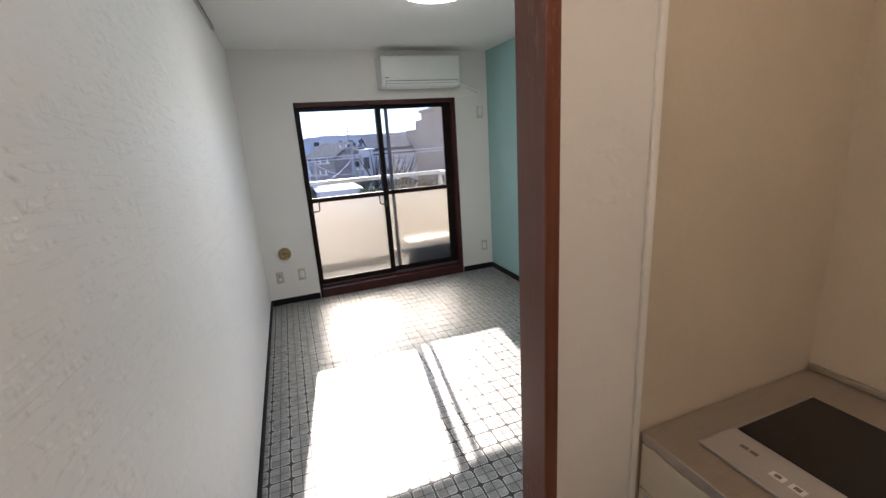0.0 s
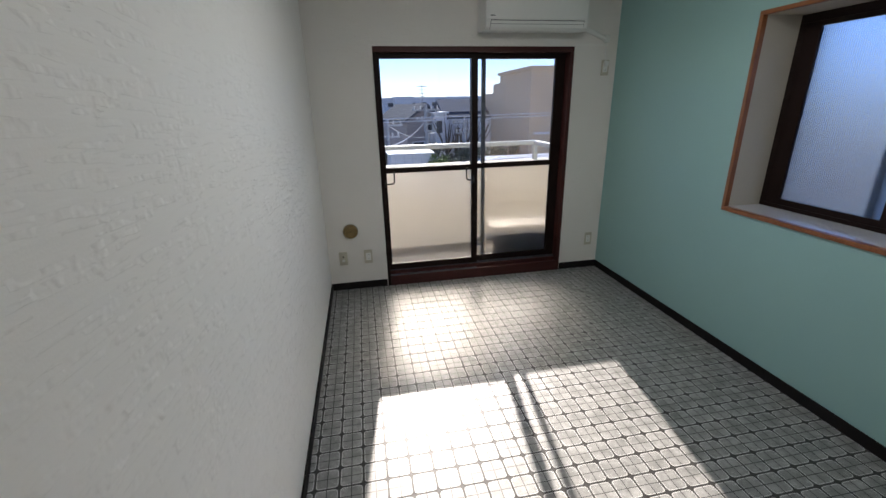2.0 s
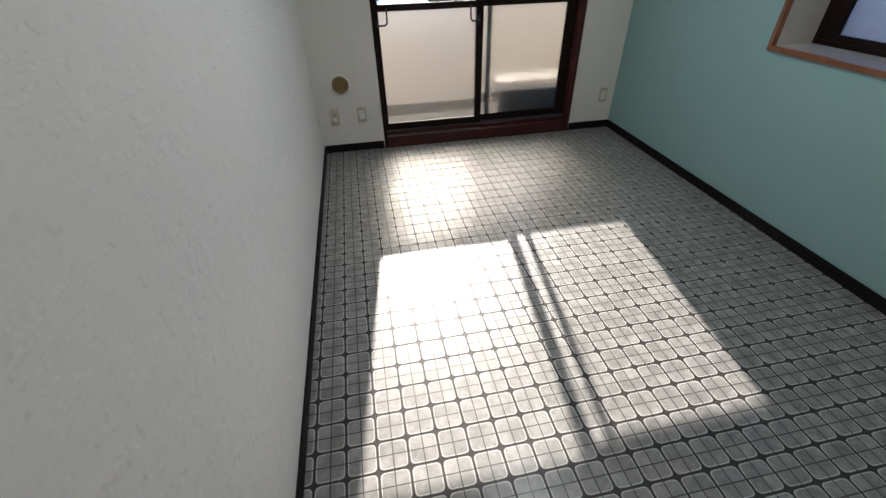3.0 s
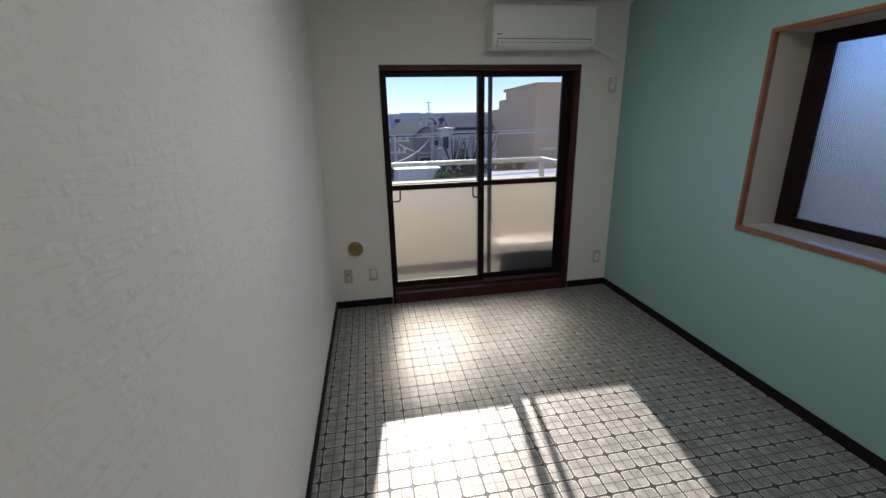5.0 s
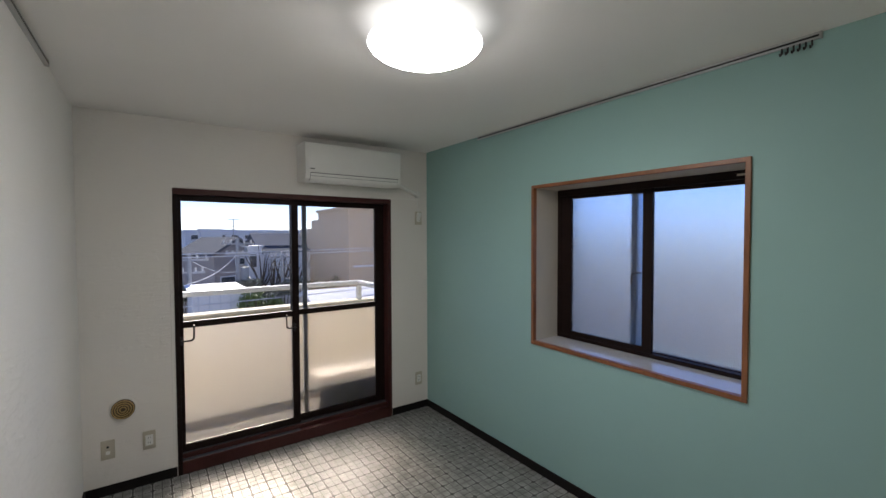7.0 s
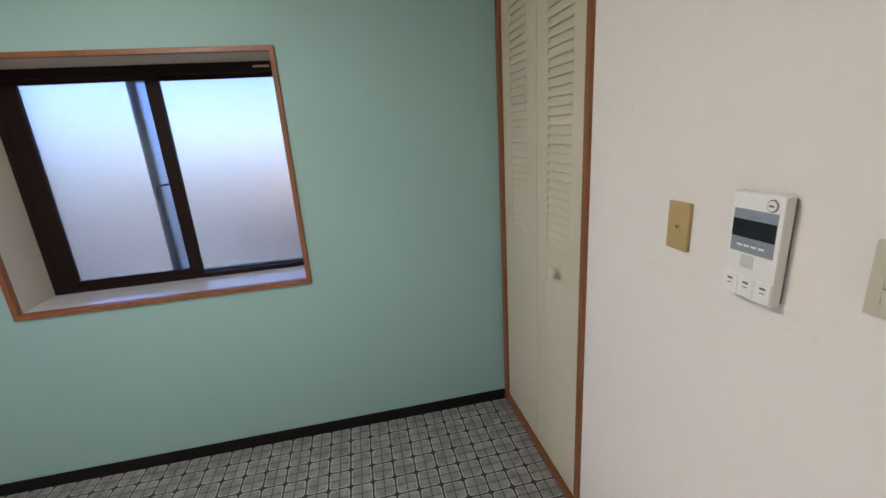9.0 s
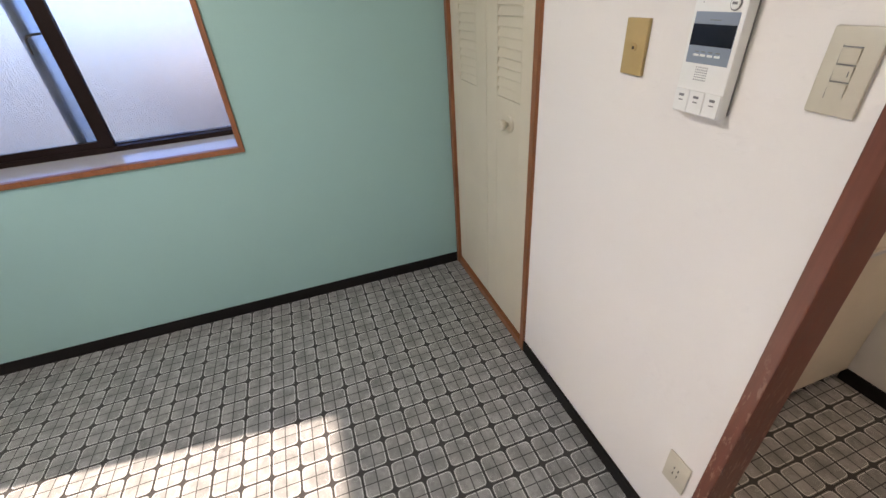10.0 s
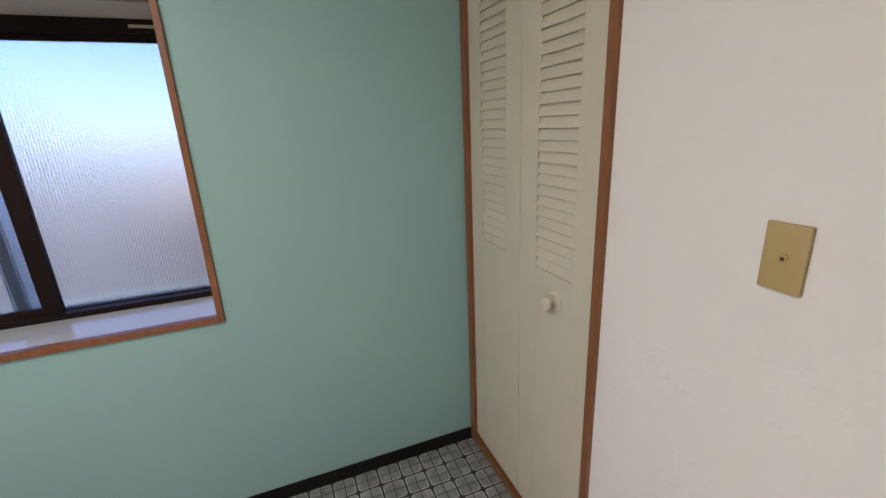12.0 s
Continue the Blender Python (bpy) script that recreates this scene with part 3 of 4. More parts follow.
part("label_strip", B(FX - 0.002, FX, EY0 + 0.05, EY0 + 0.125, EZ1 - 0.034, EZ1 - 0.024), M_PLATE, w2)


def bay_sash(y0, y1, x, s0, s1, m0, m1, low):
    z0, z1, d = EZ0 + 0.022, EZ1 - 0.048, 0.012
    s = part("sash", boxes((x - d, x + d, y0, y1, z1 - 0.024, z1), (x - d, x + d, y0, y1, z0, z0 + low), bev=0.002), M_SASH, w2)
    part("stile", B(x - d - 0.001, x + d + 0.001, y0, y0 + s0, z0, z1, bev=0.002), m0, s)
    part("stile", B(x - d - 0.001, x + d + 0.001, y1 - s1, y1, z0, z1, bev=0.002), m1, s)
    part("pane", B(x - 0.002, x + 0.002, y0 + s0 - 0.004, y1 - s1 + 0.004, z0 + low - 0.004, z1 - 0.020), M_PATTERN, s, "patterned privacy glass")


bay_sash(1.568, EY1 - 0.014, FX + 0.018, 0.058, 0.105, M_SASH, M_SASH, 0.040)
bay_sash(EY0 + 0.008, 1.718, FX + 0.054, 0.018, 0.036, M_SASH, M_SASH_GREY, 0.012)
part("crescent_latch", tube(bmesh.new(), [(FX + 0.006, 1.630, 1.395), (FX - 0.012, 1.640, 1.395), (FX - 0.012, 1.668, 1.392), (FX - 0.012, 1.680, 1.380), (FX - 0.012, 1.684, 1.325)], 0.005), M_DARK, w2, smooth=60)

# ---- ceiling and rails ----
LX, LY = 1.225, 1.62
lamp = thing("ceiling_lamp", (LX, LY, H), "round white ceiling lamp, switched on, cool light", "lamp")
part("base_ring", lathe(bmesh.new(), [(0.088, 0), (0.088, -0.040), (0.080, -0.050)], pose(LX, LY, H), 40), M_DARK, lamp, "dark mounting ring", smooth=40)
dome = [(0.212, -0.0715), (0.206, -0.082), (0.192, -0.094), (0.163, -0.107), (0.118, -0.117), (0.060, -0.123), (0.0, -0.125)]
part("upper_shell", lathe(bmesh.new(), [(0.080, -0.048), (0.170, -0.053), (0.203, -0.060), (0.214, -0.068), (0.2155, -0.072), (0.2125, -0.073)], pose(LX, LY, H), 64), M_LAMP_TOP, lamp, "dimly glowing plastic upper rim", smooth=60)
part("diffuser", lathe(bmesh.new(), dome, pose(LX, LY, H), 64), M_LAMP, lamp, "glowing white plastic dome", smooth=60)


def picture_rail(x, side, y0, y1, hooks):
    r = thing("curtain_rail", (x, (y0 + y1) / 2, H), "slim aluminium rail in the corner under the ceiling", "rail", "ceiling rails")
    a, b = sorted((x, x + side * 0.016))
    part("rail", boxes((a, b, y0, y1, H - 0.026, H - 0.001), bev=0.002), M_ALU, r)
    s0, s1 = sorted((x + side * 0.016, x + side * 0.0175))
    part("slot", B(s0, s1, y0 + 0.004, y1 - 0.004, H - 0.019, H - 0.011), M_DARK, r)
    for e in (y0 - 0.004, y1):
        part("end_cap", B(a - 0.001, b + 0.002, e, e + 0.004, H - 0.028, H - 0.0005, bev=0.001), M_ALU, r)
    for i in range(hooks):
        y = y0 + 0.025 + i * 0.019
        part("runner_hook", tube(bmesh.new(), [(x + side * 0.012, y, H - 0.026), (x + side * 0.012, y, H - 0.046), (x + side * 0.020, y + 0.003, H - 0.055), (x + side * 0.024, y + 0.003, H - 0.046)], 0.0036, 6), M_DARK, r, smooth=60)


picture_rail(0.0, 1, 0.79, 2.815, 0)
picture_rail(X1, -1, 0.785, 2.83, 6)

hall = thing("hall_lamp", (0.69, -1.05, H), "small warm hall ceiling lamp, switched on", "lamp")
part("base_ring", lathe(bmesh.new(), [(0.085, 0), (0.085, -0.02), (0.075, -0.024)], pose(0.69, -1.05, H), 32), M_WHITE_PL, hall, smooth=40)
part("diffuser", lathe(bmesh.new(), [(0.070, -0.022), (0.072, -0.05), (0.055, -0.066), (0.0, -0.072)], pose(0.69, -1.05, H), 32), M_HALL, hall, smooth=60)

# ---- air conditioner ----
AX0, AX1, AZ0, AZ1, AD = 1.310, 2.108, 2.030, 2.322, 0.215
ac = thing("air_conditioner", ((AX0 + AX1) / 2, Y1, AZ0), "white wall-mounted air conditioner above the window", "air conditioner")
YF = Y1 - AD
prof = [(Y1 - 0.002, AZ1), (YF + 0.03, AZ1), (YF + 0.008, AZ1 - 0.006), (YF, AZ1 - 0.02), (YF, AZ0 + 0.062), (YF + 0.012, AZ0 + 0.022), (YF + 0.05, AZ0), (Y1 - 0.002, AZ0 + 0.012)]
part("body", extrude_profile(bmesh.new(), prof, "x", AX0 + 0.006, AX1 - 0.006), M_WHITE_PL, ac, smooth=35)
part("end_panel", extrude_profile(bmesh.new(), [(y - 0.001 if y < Y1 - 0.01 else y, z) for y, z in prof], "x", AX0, AX0 + 0.008), M_WHITE_PL, ac, smooth=35)
part("end_panel", extrude_profile(bmesh.new(), [(y - 0.001 if y < Y1 - 0.01 else y, z) for y, z in prof], "x", AX1 - 0.008, AX1), M_WHITE_PL, ac, smooth=35)
part("front_panel", B(AX0 + 0.010, AX1 - 0.010, YF - 0.006, YF + 0.004, AZ0 + 0.070, AZ1 - 0.012, bev=0.004), M_WHITE_PL, ac, smooth=35)
part("outlet_slot", extrude_profile(bmesh.new(), [(YF - 0.0015, AZ0 + 0.066), (YF - 0.0015, AZ0 + 0.062), (YF + 0.0105, AZ0 + 0.021), (YF + 0.04, AZ0 + 0.005), (YF + 0.04, AZ0 + 0.03)], "x", AX0 + 0.035, AX1 - 0.030), M_GREYPRINT, ac)
part("flap", extrude_profile(bmesh.new(), [(YF - 0.003, AZ0 + 0.060), (YF - 0.001, AZ0 + 0.060), (YF + 0.006, AZ0 + 0.042), (YF + 0.003, AZ0 + 0.041)], "x", AX0 + 0.038, AX1 - 0.033), M_WHITE_PL, ac)
part("flap", extrude_profile(bmesh.new(), [(YF + 0.0025, AZ0 + 0.038), (YF + 0.005, AZ0 + 0.038), (YF + 0.04, AZ0 + 0.002), (YF + 0.035, AZ0 + 0.000), (YF + 0.009, AZ0 + 0.018)], "x", AX0 + 0.038, AX1 - 0.033), M_WHITE_PL, ac)
part("maker_mark", B(AX0 + 0.030, AX0 + 0.068, YF - 0.0075, YF - 0.005, AZ0 + 0.088, AZ0 + 0.096), M_GREYPRINT, ac, "plain dark maker's mark")
part("top_grille", boxes(*[(AX0 + 0.03 + i * 0.0245, AX0 + 0.045 + i * 0.0245, YF + 0.04, Y1 - 0.03, AZ1 - 0.002, AZ1 + 0.002) for i in range(30)]), M_DARK, ac)
duct = thing("pipe_cover", (2.30, Y1, 2.0), "white plastic pipe cover running from the air conditioner", "pipe cover")
part("cover", tube(bmesh.new(), [(2.09, Y1 - 0.05, 2.085), (2.20, Y1 - 0.028, 2.070), (2.33, Y1 - 0.022, 2.020), (2.385, Y1 - 0.020, 2.000)], 0.019, 12), M_WHITE_PL, duct, smooth=60)
part("elbow", B(2.370, 2.415, Y1 - 0.040, Y1, 1.972, 2.030, bev=0.010), M_WHITE_PL, duct, smooth=40)
cord = thing("power_cord", (2.40, Y1, 1.8), "white power cord hanging to a wall socket", "cord")
part("cable", tube(bmesh.new(), [(2.392, Y1 - 0.012, 1.975), (2.397, Y1 - 0.010, 1.90), (2.404, Y1 - 0.014, 1.835)], 0.004), M_WHITE_PL, cord, smooth=60)
part("plug", B(2.388, 2.424, Y1 - 0.034, Y1 - 0.009, 1.795, 1.835, bev=0.004), M_WHITE_PL, cord, smooth=40)

# ---- wall vent, sockets, switch, intercom ----
VX, VZ = 0.203, 0.528
vent = thing("wall_vent", (VX, Y1, VZ), "round beige plastic wall vent with concentric rings", "vent")
MV = pose(VX, Y1, VZ, 90)
part("flange", lathe(bmesh.new(), [(0.073, 0), (0.073, 0.005), (0.068, 0.008)], MV, 40), M_PAINT_W, vent, smooth=40)
part("cover", lathe(bmesh.new(), [(0.062, 0.006), (0.062, 0.016), (0.058, 0.020)], MV, 40), M_BRASSD, vent, smooth=40)
for i, r in enumerate((0.055, 0.042, 0.029, 0.016)):
    part("ring", lathe(bmesh.new(), [(r + 0.0032, 0.019), (r + 0.0024, 0.026), (r - 0.0024, 0.026), (r - 0.0032, 0.019)], MV, 32), M_BRASS, vent, smooth=40)


def on_wall(wall, x, z, depth):
    """Pose of a plate on a wall: its local x along the wall, y out of the wall, z up."""
    return {"n": pose(x, Y1, z, 0, 0, 180), "s": pose(x, 0.0, z)}[wall]


def plate_thing(name, label, category, m, w, h, parts, material, t=0.008, bev=0.003, group=""):
    """A rounded wall plate with its small parts, built about its own centre."""
    ob = tagged(new(name), label, category, group)
    BASE[ob.name] = Vector()
    part("plate", B(-w / 2, w / 2, 0.0005, t, -h / 2, h / 2, bev=bev), material, ob, smooth=40)
    for pname, bm, pm in parts:
        part(pname, bm, pm, ob)
    ob.matrix_world = m
    return ob


def slots(t, spots):
    return [("slot", B(x - 0.0011, x + 0.0011, t - 0.001, t + 0.0004, z - 0.0042, z + 0.0042), M_DARK) for x, z in spots]


def inset():
    return ("socket_insert", B(-0.021, 0.021, 0.006, 0.0088, -0.034, 0.034, bev=0.001), M_WHITE_PL)
plate_thing("wall_socket", "cream antenna and phone socket plate low on the wall", "socket", on_wall("n", 0.122, 0.288, 0), 0.070, 0.120,
            [("jack", lathe(bmesh.new(), [(0.0065, 0.006), (0.0065, 0.013), (0.004, 0.0135)], pose(0, 0, 0.018, -90), 16), M_DARK), ("jack_frame", B(-0.011, 0.011, 0.006, 0.0095, -0.03, -0.008, bev=0.001), M_WHITE_PL)], M_PLATE, group="plates by the balcony window")
plate_thing("wall_socket", "cream double socket plate low on the wall", "socket", on_wall("n", 0.334, 0.291, 0), 0.070, 0.120, [inset()] + slots(0.0088, [(-0.006, 0.016), (0.006, 0.016), (-0.006, -0.016), (0.006, -0.016)]), M_PLATE, group="plates by the balcony window")
plate_thing("wall_socket", "cream double socket plate near the green wall", "socket", on_wall("n", 2.404, 0.285, 0), 0.070, 0.120, [inset()] + slots(0.0088, [(-0.006, 0.016), (0.006, 0.016), (-0.006, -0.016), (0.006, -0.016)]), M_PLATE, group="plates by the balcony window")
plate_thing("wall_socket", "cream air conditioner socket high on the wall", "socket", on_wall("n", 2.408, 1.785, 0), 0.070, 0.120, [inset()] + slots(0.0088, [(-0.006, -0.016), (0.006, -0.016)]), M_PLATE, group="plates by the balcony window")
plate_thing("wall_socket", "cream double socket plate above the dark baseboard", "socket", on_wall("s", 0.860, 0.322, 0), 0.068, 0.114, slots(0.008, [(-0.0062, 0.012), (0.0062, 0.012), (-0.0062, -0.012), (0.0062, -0.012)]), M_PLATE, t=0.007)
rockers = []
for i in (1, 0, -1):
    z = i * 0.0225
    rockers.append(("rocker", extrude_profile(bmesh.new(), [(0.006, z - 0.0095), (0.0105, z - 0.0095), (0.0125, z + 0.0095), (0.006, z + 0.0095)], "x", -0.0115, 0.0115), M_PLATE))
    rockers.append(("rocker_gap", B(-0.0115, 0.0115, 0.006, 0.0098, z + 0.0096, z + 0.0114), M_GREYPRINT))
rockers.append(("key_frame", B(0.0122, 0.0132, 0.006, 0.0092, -0.035, 0.035), M_GREYPRINT))
rockers.append(("mark", B(-0.008, -0.0068, 0.0112, 0.0122, -0.004, 0.003), M_GREYPRINT))
plate_thing("light_switch", "cream three-rocker light switch beside the door frame", "switch", on_wall("s", 0.862, 1.319, 0), 0.067, 0.116, rockers, M_PLATE, t=0.009, bev=0.004)
plate_thing("blank_plate", "tan plastic wall plate with a small cord outlet", "wall plate", on_wall("s", 1.273, 1.316, 0), 0.064, 0.112,
            [("cord_hole", lathe(bmesh.new(), [(0.0085, 0.009), (0.0085, 0.0115), (0.006, 0.012)], pose(0, 0, 0, -90), 20), M_TANPLATE), ("hole", lathe(bmesh.new(), [(0.0035, 0.0112), (0.0035, 0.0125)], pose(0.0, 0, -0.001, -90), 16), M_BRASSD)], M_TANPLATE, t=0.010, bev=0.0015)

# intercom: local x runs along the wall towards the green wall
IC = tagged(new("intercom"), "white video intercom with a small dark screen", "intercom")
BASE[IC.name] = Vector()
iw, ih, it = 0.112, 0.202, 0.030
part("back_plate", B(-iw / 2 + 0.003, iw / 2 - 0.003, 0.0005, 0.008, -ih / 2 + 0.004, ih / 2 - 0.004, bev=0.002), M_GREYPRINT, IC)
part("body", B(-iw / 2, iw / 2, 0.007, it, -ih / 2, ih / 2, bev=0.004), M_WHITE_PL, IC, smooth=40)
part("display_panel", B(-0.047, 0.047, it - 0.001, it + 0.001, -0.012, 0.070, bev=0.0005), M_BLUEGREY, IC, "blue-grey display panel")
part("screen", B(-0.0465, 0.0465, it + 0.0005, it + 0.0016, 0.017, 0.051), M_SCREEN, IC, "dark unlit screen")
part("display_mark", B(-0.012, 0.012, it + 0.0005, it + 0.0016, 0.057, 0.0585), M_GREYPRINT, IC)
for x in (-0.022, -0.006, 0.010, 0.025):
    part("display_key", B(x - 0.0058, x + 0.0058, it, it + 0.002, 0.000, 0.0035), M_WHITE_PL, IC)
    part("key_caption", B(x - 0.0045, x + 0.0045, it + 0.0005, it + 0.0015, 0.0065, 0.0085), M_GREYPRINT, IC)
sp = bmesh.new()
for i in range(7):
    for j in range(6):
        box(sp, 0.018 - i * 0.0042 - 0.0009, 0.018 - i * 0.0042 + 0.0009, it - 0.001, it + 0.0006, -0.018 - j * 0.0042 - 0.0009, -0.018 - j * 0.0042 + 0.0009)
part("speaker_holes", sp, M_GREYPRINT, IC)
part("alarm_button", lathe(bmesh.new(), [(0.0115, it - 0.002), (0.0115, it + 0.001), (0.010, it + 0.002)], pose(-0.032, 0, 0.083, -90), 24), M_GREYPRINT, IC)
part("alarm_key", lathe(bmesh.new(), [(0.0090, it - 0.002), (0.0090, it + 0.003), (0.0075, it + 0.0036)], pose(-0.032, 0, 0.083, -90), 24), M_WHITE_PL, IC)
part("button_caption", B(-0.037, -0.027, it + 0.003, it + 0.0042, 0.081, 0.085), M_GREYPRINT, IC)
part("microphone_hole", B(0.0355, 0.037, it - 0.001, it + 0.0005, 0.083, 0.0845), M_GREYPRINT, IC)
for x, w in ((0.036, 0.017), (0.000, 0.017), (-0.038, 0.016)):
    part("talk_button", B(x - w, x + w, it - 0.001, it + 0.0022, -ih / 2 + 0.003, -0.058, bev=0.001), M_WHITE_PL, IC)
    part("button_caption", boxes((x - 0.006, x + 0.006, it + 0.002, it + 0.0028, -0.071, -0.0665), (x - 0.005, x + 0.005, it + 0.002, it + 0.0028, -0.0785, -0.0765)), M_GREYPRINT, IC)
IC.matrix_world = pose(1.066, 0.0, 1.320) @ Matrix.Diagonal((0.92, 1, 1, 1))

# ---- kitchen ----
KX0, KX1, KY0, KY1, KZ = 1.045, 1.646, -1.098, -0.081, 0.858
panel = structure("kitchen_side_panel", B(1.026, 1.648, -0.082, -0.078, 0.0, H), M_KPANEL, "smooth beige panel lining the kitchen", "wall panel")
edge = structure("corner_trim", B(1.010, 1.027, -0.088, -0.078, 0.0, H, bev=0.003), M_PAINT_W, "white plastic corner trim", "trim", smooth=40)
kt = thing("kitchen_worktop", (1.35, -0.6, KZ), "brushed stainless steel kitchen worktop", "worktop")
part("top", B(KX0 - 0.012, KX1, KY0, KY1 - 0.006, KZ - 0.028, KZ, bev=0.003), M_STEEL, kt)
part("backsplash_lip", boxes((KX1 - 0.010, KX1, KY0, KY1 - 0.006, KZ, KZ + 0.018), bev=0.003), M_STEEL, kt)
kc = thing("kitchen_cabinet", (1.35, -0.6, 0), "cream laminate base cabinet under the worktop", "cabinet")
part("body", B(KX0 + 0.004, KX1, KY0, KY1 - 0.006, 0.058, KZ - 0.030), M_CREAM_CAB, kc)
part("plinth", B(KX0 + 0.035, KX1, KY0, KY1 - 0.3, 0.0, 0.057), M_BASE, kc, "dark recessed plinth")
for y0, y1 in ((-0.60, KY1 - 0.010), (KY0 + 0.003, -0.604)):
    d = part("door", B(KX0 - 0.012, KX0 + 0.003, y0, y1, 0.062, 0.700, bev=0.002), M_CREAM_CAB, kc)
    part("finger_pull", B(KX0 - 0.016, KX0 - 0.011, y0 + 0.02, y1 - 0.02, 0.684, 0.698, bev=0.001), M_ALU, d)
part("drawer_front", B(KX0 - 0.012, KX0 + 0.003, KY0 + 0.003, KY1 - 0.010, 0.706, KZ - 0.032, bev=0.002), M_CREAM_CAB, kc)
hob = thing("induction_hob", (1.30, -0.4, KZ), "black induction hob with a silver control strip", "hob")
part("control_strip", B(1.116, 1.220, -0.655, -0.174, KZ + 0.0055, KZ + 0.0076), M_SILVER, hob, "silver printed control strip")
part("rim", B(1.112, 1.500, -0.660, -0.170, KZ, KZ + 0.007, bev=0.003), M_ALU, hob, smooth=40)
part("ceramic_top", B(1.222, 1.492, -0.652, -0.180, KZ + 0.006, KZ + 0.0095, bev=0.001), M_HOB, hob, "black ceramic glass")
for y in (-0.305, -0.340):
    k = part("touch_key", B(1.150, 1.168, y - 0.013, y + 0.013, KZ + 0.0074, KZ + 0.0088, bev=0.0004), M_WHITE_PL, hob)
    part("key_centre", B(1.154, 1.164, y - 0.006, y + 0.006, KZ + 0.0086, KZ + 0.0092), M_GREYPRINT, k)
for y in (-0.225, -0.245):
    part("panel_print", B(1.175, 1.185, y - 0.008, y + 0.008, KZ + 0.0074, KZ + 0.0081), mottled("red_print", (0.16, 0.10, 0.09), 0.05, 0.5, bump_amt=0), hob)

# ---- balcony ----
BZ, PY = -0.09, 4.80
structure("balcony_floor", B(-0.6, 2.95, Y1 + 0.14, PY + 0.14, BZ - 0.2, BZ), M_BALC, "bare concrete balcony floor", "floor")
par = thing("balcony_parapet", (1.2, PY, BZ), "cream stucco balcony parapet with a coping", "parapet", kind="structure")
part("wall", boxes((-0.6, 2.95, PY, PY + 0.13, BZ, 0.86), (2.82, 2.95, Y1 + 0.15, PY, BZ, 0.86)), M_PARAPET, par)
part("coping", boxes((-0.6, 2.97, PY - 0.02, PY + 0.15, 0.86, 0.885), (2.80, 2.97, Y1 + 0.15, PY - 0.02, 0.86, 0.885), bev=0.004), M_PARAPET, par)
part("lower_band", B(-0.6, 2.82, PY - 0.030, PY, BZ, 0.245, bev=0.006), M_PARAPET, par)
part("drain_stub", B(1.12, 1.19, PY - 0.055, PY - 0.030, BZ, 0.235, bev=0.006), M_PARAPET, par)
rail = thing("balcony_railing", (1.2, PY, 0.885), "white painted metal balcony railing", "railing")
RX = 2.36
part("top_bar", B(-0.6, RX + 0.03, PY + 0.03, PY + 0.09, 1.055, 1.105, bev=0.006), M_RAIL, rail, smooth=40)
part("side_bar", B(RX - 0.03, RX + 0.03, Y1 + 0.30, PY + 0.03, 1.055, 1.105, bev=0.006), M_RAIL, rail, smooth=40)
for x in (-0.4, RX):
    part("post", B(x - 0.025, x + 0.025, PY + 0.035, PY + 0.085, 0.885, 1.055, bev=0.003), M_RAIL, rail)
part("post", B(RX - 0.02, RX + 0.02, Y1 + 0.30, Y1 + 0.34, BZ, 1.055, bev=0.003), M_RAIL, rail)
UX0, UX1, UY0, UY1, UZ1 = 1.535, 2.30, 3.86, 4.12, 0.375
ou = thing("outdoor_unit", ((UX0 + UX1) / 2, 4.2, BZ), "air conditioner outdoor unit on the balcony floor", "outdoor unit")
part("casing", B(UX0, UX1, UY0, UY1, BZ + 0.05, UZ1, bev=0.012), M_UNIT, ou, smooth=40)
part("top_cover", B(UX0 - 0.006, UX1 + 0.006, UY0 - 0.006, UY1 + 0.006, UZ1, UZ1 + 0.018, bev=0.004), M_UNIT, ou, "pale top cover")
coil = [(UX0 + 0.075, BZ + 0.075), (UX0 + 0.075, UZ1 - 0.055), (UX1 - 0.19, UZ1 - 0.055)]
coil += [(UX1 - 0.41 + 0.22 * math.cos(a * math.pi / 16), BZ + 0.295 - 0.22 * math.sin(a * math.pi / 16)) for a in range(9)]
bm = bmesh.new()
lo, hi = [bm.verts.new((x, UY0 - 0.002, z)) for x, z in coil], [bm.verts.new((x, UY0 - 0.008, z)) for x, z in coil]
for k in range(len(coil)):
    bm.faces.new((lo[k], lo[k - 1], hi[k - 1], hi[k]))
bm.faces.new(hi)
bmesh.ops.recalc_face_normals(bm, faces=bm.faces)
part("coil_panel", bm, M_UNITD, ou, "dark green-grey coil guard")
# black block beside the coil's rounded lower right corner
part("side_block", B(UX1 - 0.185, UX1 + 0.004, UY0 - 0.012, UY0 + 0.10, BZ + 0.05, UZ1 - 0.05, bev=0.006), M_DARK, ou, "black block at the unit's right end")
for x in (UX0 + 0.08, UX1 - 0.12):
    part("foot", B(x, x + 0.05, UY0, UY1, BZ, BZ + 0.05), M_UNIT, ou)

# ---- outside, seen through the window ----
GZ = -6.6
structure("ground", B(-400, 400, 6.0, 900, GZ - 0.3, GZ), M_GROUND, "dusty ground of the town below", "ground")
structure("building_front", B(-8, 2.95, Y1 + 0.15, PY + 0.13, GZ, BZ - 0.21), M_PARAPET, "cream stucco front of the storeys below", "wall")


